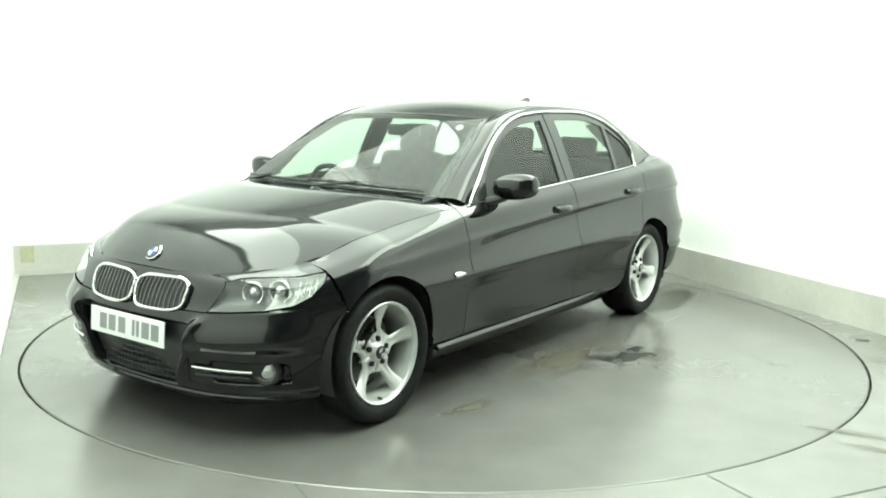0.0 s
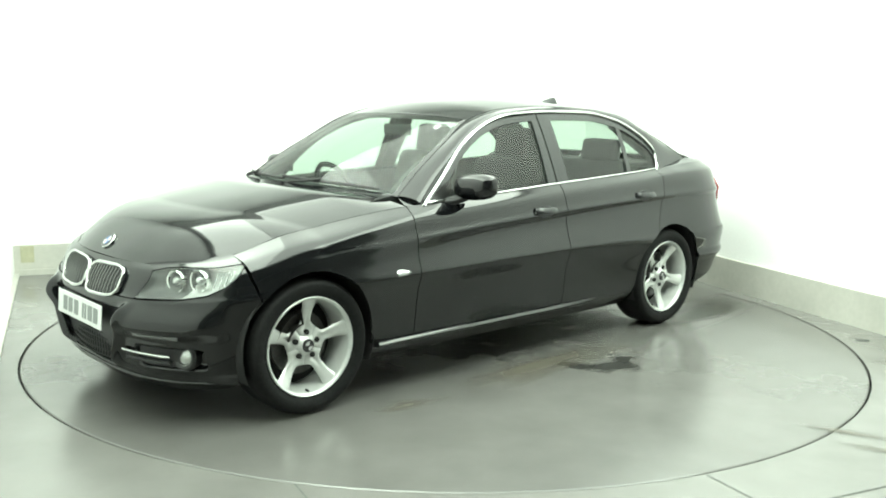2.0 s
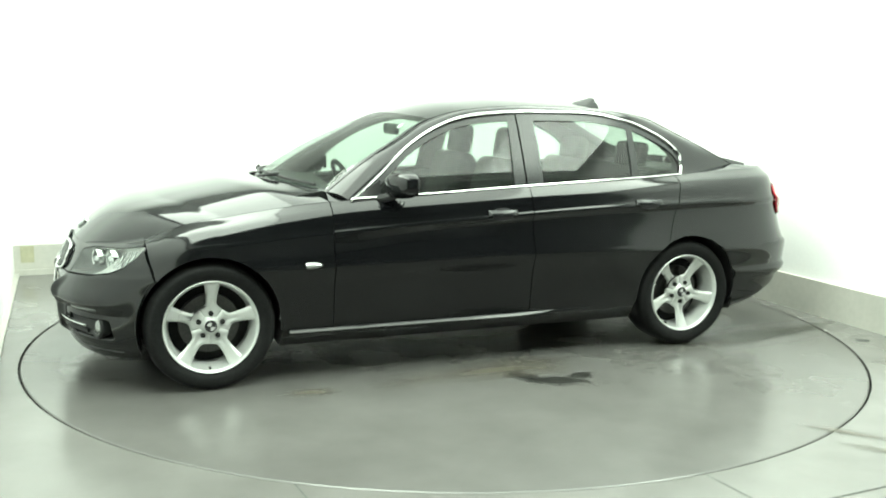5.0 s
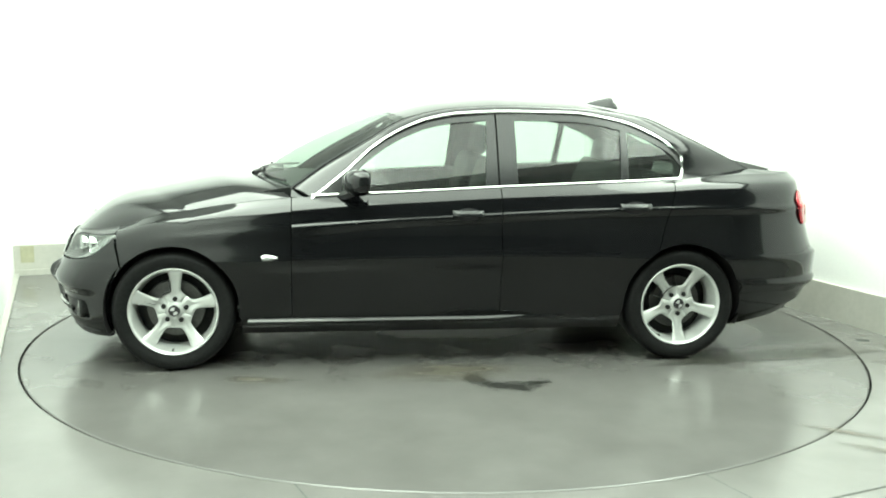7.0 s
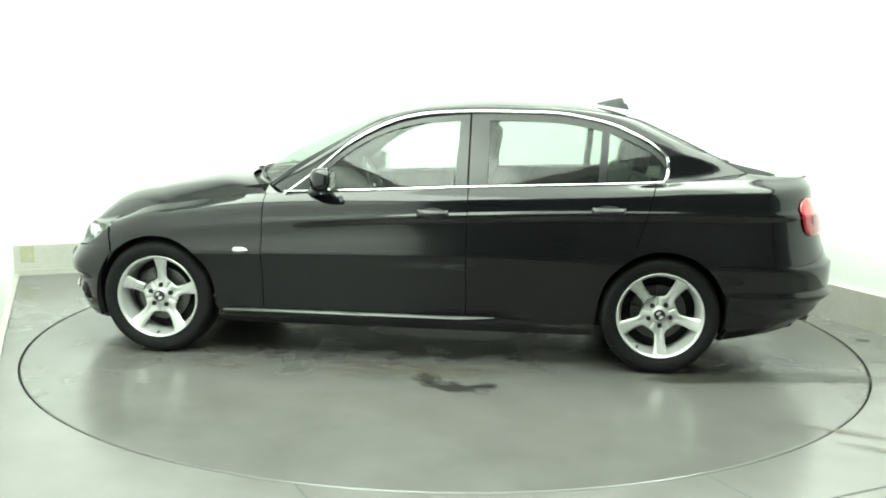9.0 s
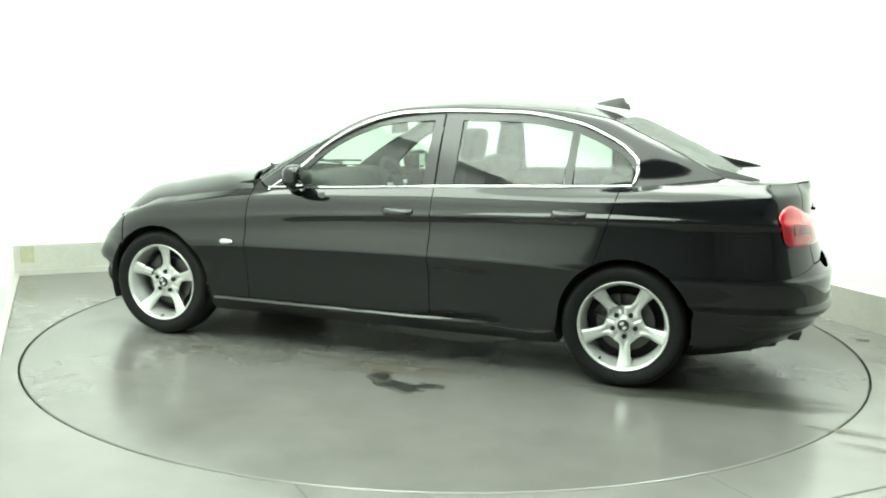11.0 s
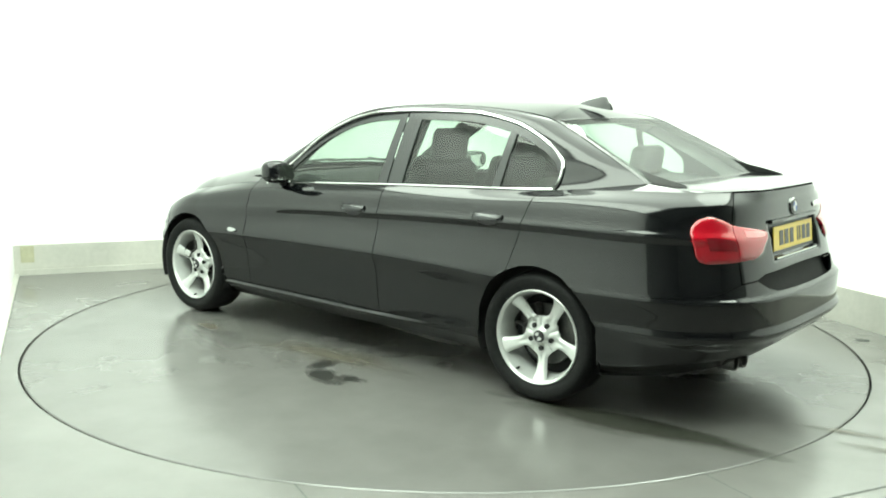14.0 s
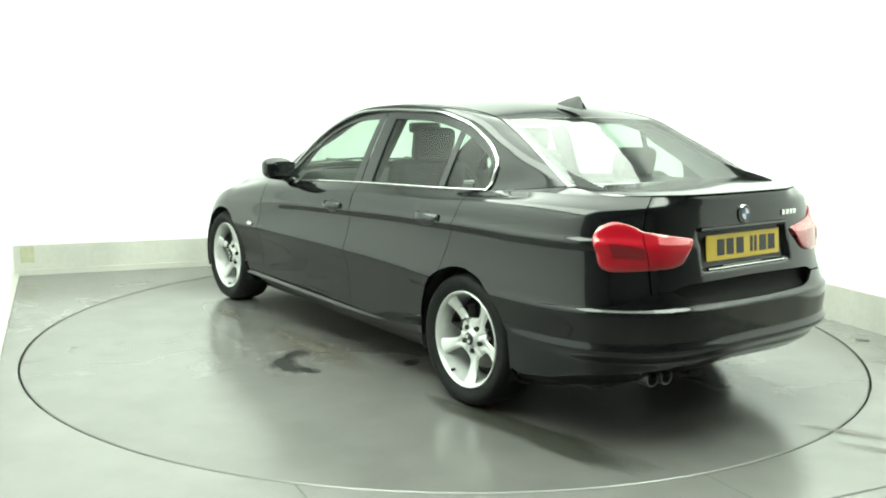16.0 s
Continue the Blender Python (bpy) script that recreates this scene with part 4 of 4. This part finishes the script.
# mesh behind the lower mouth
mesh_bars = []
for i in range(7):
    z = .24 + i * .026
    mesh_bars.append(tube(lambda u: Vector((2.052 - .25 * (1.0 - 2 * u) ** 2 * .16, .29 * (1 - 2 * u), z)), .004, 16, 5))
for i in range(23):
    y = -.29 + i * .0264
    mesh_bars.append(tube(line((2.042 - .3 * y * y, y, .23), (2.05 - .3 * y * y, y, .455)), .003, 3, 4))
part("grille_mesh", joined(*mesh_bars), TRIM, front_bumper, "black plastic mesh in the lower mouth")


# ---- number plates: the marks are plain bars ----
def plate(name, parent, m, w, h, mat, ink, marks):
    p = part(name, moved_bm(block(-.003, .003, -w / 2, w / 2, -h / 2, h / 2, .002, 1), m), mat, parent, "number plate with plain dark bars", 0)
    for y, bw in marks:
        part("bar", moved_bm(block(.0032, .0045, y - bw / 2, y + bw / 2, -h * .31, h * .31), m), ink, p, smooth=0)
    return p


def moved_bm(bm, m):
    bmesh.ops.transform(bm, matrix=m, verts=bm.verts[:])
    return bm


def rear_at(y, z, off=.004):
    """A place on the boot lid's back face."""
    lo, hi = -2.8, -1.9
    for _ in range(40):
        mid = (lo + hi) / 2
        if shell(mid, z).y < abs(y):
            lo = mid
        else:
            hi = mid
    p = shell(lo, z)
    p = p + boot_push(p)
    return Vector((p.x - off, y, z))


MARKS = [(.20, .05), (.135, .05), (.082, .018), (.052, .018), (-.03, .05), (-.10, .05), (-.165, .05)]
front_plate = plate("number_plate", car, pose(2.092, 0, .440, 0, -4, 0), .52, .112, PLATE_W, INK_PALE, MARKS)
rear_plate = plate("number_plate", boot_lid, Matrix.Translation(rear_at(0, .822, .014)) @ pose(0, 0, 0, 0, 0, 180) @ pose(0, 0, 0, 0, -6, 0), .52, .112, PLATE_Y, INK, MARKS)
part("plate_surround", sheet(lambda u, v: rear_at(.285 * (1 - 2 * u), .75 + .14 * v, .004), 8, 6, flip=True), INK, boot_lid, "black niche behind the plate", 60)
# added chrome bar imitates the light caught by the boot lid's lower lip
part("lip_highlight_bar", tube(lambda u: rear_at(.27 - .54 * u, .738, .010), .005, 20, 8, flat=1.4), CHROME, boot_lid, "bright bar for the highlight on the lid's lip below the plate")
part("boot_handle", tube(lambda u: rear_at(.30 - .60 * u, .905, .006), .010, 20, 8, flat=1.2), PAINT, boot_lid, "glossy black boot handle bar")


def roundel(parent, m, r):
    b = part("badge", moved(lathe([(.0001, .006), (r * .92, .005), (r, .002), (r, -.004)], 36, "x"), m), CHROME, parent, "round badge of plain coloured fields")
    part("badge_ring", moved(lathe([(r * .62, .0055), (r * .63, .0068), (r * .9, .0062), (r * .91, .0045)], 36, "x"), m), INK, b, "dark badge ring")
    for q, mat in ((0, WHITE), (1, BLUE), (2, WHITE), (3, BLUE)):
        part("badge_field", moved(sheet(lambda u, v: Vector((.0075, r * .6 * u * math.cos(math.pi / 2 * (q + v)), r * .6 * u * math.sin(math.pi / 2 * (q + v)))), 2, 6), m), mat, b, smooth=0)


p0, p1 = bonnet_f(.93, .5), bonnet_f(.95, .5)
ang = math.degrees(math.atan2(p1.x - p0.x, -(p1.z - p0.z)))
roundel(car, Matrix.Translation(p0 + Vector((.004, 0, .004))) @ pose(0, 0, 0, 0, -ang, 0), .041)
q0, q1 = rear_at(0, .935), rear_at(0, .985)
roundel(boot_lid, Matrix.Translation(rear_at(0, .957)) @ pose(0, 0, 0, 0, 0, 180) @ pose(0, 0, 0, 0, math.degrees(math.atan2(q0.x - q1.x, .05)), 0), .041)
for i in range(4):
    c = rear_at(-.30 - i * .034, .945)
    part("badge_bar", block(c.x - .003, c.x + .004, c.y - .012, c.y + .012, c.z - .012, c.z + .012, .002, 1), CHROME, boot_lid, "small bright badge bar", 0)

# ---- roof aerial, wipers, disc on the windscreen ----
fin = sheet(lambda u, v: Vector((-1.06 - .19 * u + .02 * (1 - abs(2 * v - 1)), (2 * v - 1) * .032 * math.sin(math.pi * clamp(.08 + .84 * u)) ** .6,
                                1.418 - .03 * u + .068 * (1 - abs(2 * v - 1) ** 1.8) * clamp(u * 1.25) ** .8 * (1 if u < .93 else .6))), 16, 14)
part("roof_aerial", fin, TRIM, car, "black shark-fin roof aerial", 70)


def on_screen(u, v, off=.012):
    return wind_f(u, v) + Vector((.6, 0, .8)) * off


for v0, v1, p in ((.98, .50, .80), (.52, .06, .36)):
    blade = part("wiper", tube(lambda u: on_screen(.055 - .02 * u, v0 + (v1 - v0) * u, .016), .008, 20, 6), TRIM, car, "black windscreen wiper blade")
    part("wiper_arm", tube(spline([tuple(on_screen(-.02, p + .1, .02)), tuple(on_screen(.015, p, .032)), tuple(on_screen(.05, (v0 + v1) / 2, .03))]), .009, 10, 6), TRIM, blade, "black wiper arm")
part("cowl_panel", sheet(lambda u, v: Vector((.82 + .235 * (1 - (2 * v - 1) ** 2) - .06 * u, .62 * (1 - 2 * v), .905 + .045 * (1 - (2 * v - 1) ** 4))), 3, 24), TRIM, car, "black plastic cowl below the windscreen", 60)
c, n = on_screen(.82, .10, -.004), Vector((.6, .1, .8)).normalized()
part("licence_disc", moved(lathe([(.0001, 0), (.021, 0), (.021, -.001)], 24, "z"), Matrix.Translation(c) @ n.to_track_quat("Z", "Y").to_matrix().to_4x4()), WHITE, windscreen, "round white paper disc", 0)


# ---- cabin ----
def pillow(x0, x1, y0, y1, z0, z1, bevel=.05):
    return block(x0, x1, y0, y1, z0, z1, bevel, 4)


SEAT_X = 0.06


def seat(y, x):
    s = new("seat")
    s.parent = car
    s.matrix_local = pose(x, y, 0)
    part("seat_cushion", pillow(-.28, .25, -.25, .25, .38, .54, .06), CLOTH, s)
    part("seat_back", moved_bm(pillow(-.07, .07, -.25, .25, 0, .62, .055), pose(-.27, 0, .50, 0, -18, 0)), CLOTH, s)
    part("headrest", moved_bm(pillow(-.045, .045, -.135, .135, 0, .19, .04), pose(-.47, 0, 1.085, 0, -10, 0)), CLOTH, s, "dark padded headrest")
    for k in (-.06, .06):
        part("headrest_post", tube(line((-.45, k, 1.06), (-.475, k, 1.14)), .007, 2, 8), CHROME, s)
    tagged(s, "dark leather front seat")


seat(.37, SEAT_X)
seat(-.37, SEAT_X)
bench = part("rear_bench", pillow(-1.05, -.50, -.66, .66, .36, .54, .06), CLOTH, car, "dark leather rear bench")
part("bench_back", moved_bm(pillow(-.07, .07, -.66, .66, 0, .65, .05), pose(-1.02, 0, .45, 0, -24, 0)), CLOTH, bench)
for y in (.36, -.36):
    part("headrest", moved_bm(pillow(-.045, .045, -.145, .145, 0, .165, .04), pose(-1.27, y, 1.03, 0, -10, 0)), CLOTH, bench, "dark rear headrest")
part("parcel_shelf", block(-1.80, -1.22, -.62, .62, 1.01, 1.03, .004), CLOTH, car, "dark parcel shelf")
part("dashboard", sheet(lambda u, v: Vector((.95 - .52 * u, .70 * (1 - 2 * v), .925 + .035 * math.sin(math.pi * u) - .16 * u ** 6 + .03 * math.exp(-((v - .77) / .12) ** 2) * step(.4, .8, u))), 16, 24, .2), CLOTH, car, "dark padded dashboard", 60)
part("cabin_floor", block(-1.6, 1.0, -.72, .72, .25, .30, .01), DARK, car, "dark cabin floor")
part("bulkhead", block(.80, .86, -.70, .70, .25, .90, .01), DARK, car, "dark bulkhead")
sw = part("steering_wheel", moved(tube(lambda u: Vector((0, .185 * math.cos(2 * math.pi * u), .185 * math.sin(2 * math.pi * u))), .016, 48, 8, closed=True), pose(.36, -.37, .865, 0, 24, 0)), CLOTH, car, "dark steering wheel")
part("wheel_boss", moved_bm(block(-.03, .02, -.08, .08, -.07, .06, .02, 3), pose(.36, -.37, .865, 0, 24, 0)), CLOTH, sw)
for a in (0, 180, 270):
    part("wheel_spoke", moved(tube(line((0, .05 * math.cos(radians(a)), .05 * math.sin(radians(a))), (0, .18 * math.cos(radians(a)), .18 * math.sin(radians(a)))), .014, 4, 6), pose(.36, -.37, .865, 0, 24, 0)), ALLOY, sw)
part("console", block(-.5, .5, -.10, .10, .28, .62, .03), CLOTH, car, "dark centre console")
part("rear_view_mirror", block(.17, .20, -.12, .12, 1.22, 1.285, .015, 3), TRIM, car, "dark rear-view mirror")
for side in (1, -1):
    part("door_lining", sheet(lambda u, v: Vector((.75 - 2.1 * u, side * (.755 - .02 * u), .30 + v * (LINES_Z[-1](.75 - 2.1 * u) - .31))), 20, 4), CLOTH, car, "dark door lining", 0)
    part("pillar_lining", sheet(lambda u, v: Vector((-.30 - .12 * u - .03 * v, side * (.775 - .19 * v), .97 + .37 * v)), 3, 6, .03), CLOTH, car, "dark pillar lining", 0)


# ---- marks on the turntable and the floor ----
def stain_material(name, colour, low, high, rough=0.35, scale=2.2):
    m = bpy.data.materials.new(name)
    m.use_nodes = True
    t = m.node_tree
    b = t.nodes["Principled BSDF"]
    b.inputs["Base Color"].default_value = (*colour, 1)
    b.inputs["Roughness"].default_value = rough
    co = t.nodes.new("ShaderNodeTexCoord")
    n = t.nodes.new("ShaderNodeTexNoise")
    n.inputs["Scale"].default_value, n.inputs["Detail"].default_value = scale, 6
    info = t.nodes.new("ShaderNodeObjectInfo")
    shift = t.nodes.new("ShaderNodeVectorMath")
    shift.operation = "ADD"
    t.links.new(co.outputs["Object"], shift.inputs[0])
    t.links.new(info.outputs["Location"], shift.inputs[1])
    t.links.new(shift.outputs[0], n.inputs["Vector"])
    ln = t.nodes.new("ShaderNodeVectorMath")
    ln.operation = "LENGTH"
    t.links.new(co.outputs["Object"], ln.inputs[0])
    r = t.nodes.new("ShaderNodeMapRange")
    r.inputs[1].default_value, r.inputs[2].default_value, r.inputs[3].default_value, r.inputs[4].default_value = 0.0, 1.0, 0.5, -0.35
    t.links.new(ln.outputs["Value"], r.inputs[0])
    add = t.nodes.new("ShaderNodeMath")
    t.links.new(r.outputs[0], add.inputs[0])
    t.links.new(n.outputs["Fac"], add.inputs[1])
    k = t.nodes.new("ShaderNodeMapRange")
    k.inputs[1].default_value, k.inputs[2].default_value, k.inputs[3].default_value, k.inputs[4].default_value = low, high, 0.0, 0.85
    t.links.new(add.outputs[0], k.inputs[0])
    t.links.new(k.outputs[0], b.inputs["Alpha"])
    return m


OIL = stain_material("dark_oil", (0.012, 0.013, 0.011), 0.5, 0.72)
# grime colour, used as well to paint the shade below the car
GRIME_SHADE = stain_material("grey_grime_and_shade", (0.085, 0.077, 0.058), 0.53, 0.95, 0.4, 1.6)
WET = stain_material("damp_patch", (0.035, 0.036, 0.028), 0.42, 0.68, 0.2, 1.3)


def stain(parent, x, y, rx, ry, turn, mat, label, k=[0]):
    n = 28
    vs = [Vector((0, 0, 0))] + [Vector((1.05 * math.cos(2 * math.pi * i / n), 1.05 * math.sin(2 * math.pi * i / n), 0)) for i in range(n)]
    ob = part("stain", (vs, [(0, 1 + i, 1 + (i + 1) % n) for i in range(n)]), mat, parent, label, 0)
    k[0] += 1
    ob.location, ob.rotation_euler, ob.scale = (x, y, .0012 + .0003 * k[0]), (0, 0, radians(turn)), (rx, ry, 1)
    ob.visible_shadow = False
    return ob


cx, cy = CAR_AT = Vector((0.1612, -0.0673))
stain(turntable, cx - .18, cy + 1.13, .13, .24, 20, OIL, "dark oily stain")
stain(turntable, cx - .33, cy + 1.27, .30, .15, -20, OIL, "dark oily stain")
stain(turntable, cx - .48, cy + 1.22, .15, .09, 10, OIL, "dark oily stain")
stain(turntable, cx - .1, cy + .98, 1.2, .30, 2, GRIME_SHADE, "grey grimy patch")
stain(turntable, cx - 1.90, cy + .84, .95, .21, 8, WET, "long damp streak")
# broad patch deepens the car's shadow on the disc, with some grime
stain(turntable, cx - .2, cy + .2, 1.9, .75, 0, GRIME_SHADE, "grey grime and painted shadow below the car")
stain(turntable, cx + .95, cy + 1.05, .38, .12, -8, GRIME_SHADE, "grey grimy patch")
for x, y, rx, ry, turn in ((1.80, -1.75, .35, .07, -25), (1.85, -1.95, .30, .05, -22)):
    stain(floor, x, y, rx, ry, turn, GRIME_SHADE, "grey scuff")


def board_mark(name, u0, u1, v, z0, z1, mat, label):
    """A flat mark on the face of the back board."""
    vs = [Vector(room(u0, v, z0)), Vector(room(u1, v, z0)), Vector(room(u1, v, z1)), Vector(room(u0, v, z1))]
    part(name, (vs, [(0, 1, 2, 3)]), mat, bpy.data.objects["baseboard_back"], label, 0)


YELLOWED = material("yellowed_paint", (0.40, 0.39, 0.27), 0.5, grain=0.1, grain_scale=30, stain=0.2, stain_scale=6)
board_mark("paint_patch", WIDTH - .15, WIDTH - .05, .0325, .10, .235, YELLOWED, "yellowed patch of paint")
for u in (1.55, 3.4):
    board_mark("board_joint", u, u + .004, .0325, .046, .239, KERB_LINE, "thin joint between boards")


def seam(p, q, w=.007):
    p, q = Vector(p), Vector(q)
    n = (q - p).normalized()
    n = Vector((-n.y, n.x)) * w / 2
    vs = [Vector((*c, .0009)) for c in (p + n, p - n, q - n, q + n)]
    part("floor_joint", (vs, [(0, 1, 2, 3)]), SEAM, floor, "thin dark floor joint", 0)


seam((-.55, -2.395), (-.55 + .47 * 4, -2.395 - .88 * 4))
seam((1.03, -2.24), (1.03 + .47 * 4, -2.24 - .88 * 4))
seam((1.30, -2.495), (2.55, -1.93))
part("floor_anchor", block(2.55, 2.63, -.13, -.10, 0, .004, .001, 1), SEAM, floor, "small dark floor plate", 0)


# ---- turning: the disc and the car go round together ----


def motions():
    turn = [(0.0, 234.1), (0.25, 233.3), (0.5, 232.2), (1.0, 229.4), (1.5, 226.1)] + [(2.0 + 0.5 * i, 222.5 - 3.42 * i) for i in range(29)]
    walk(turntable, [(t, pose(0, 0, 0, 0, 0, a)) for t, a in turn])
    walk(car, [(t, pose(0, 0, 0, 0, 0, a) @ Matrix.Translation((CAR_AT.x, CAR_AT.y, 0))) for t, a in turn])


motions()
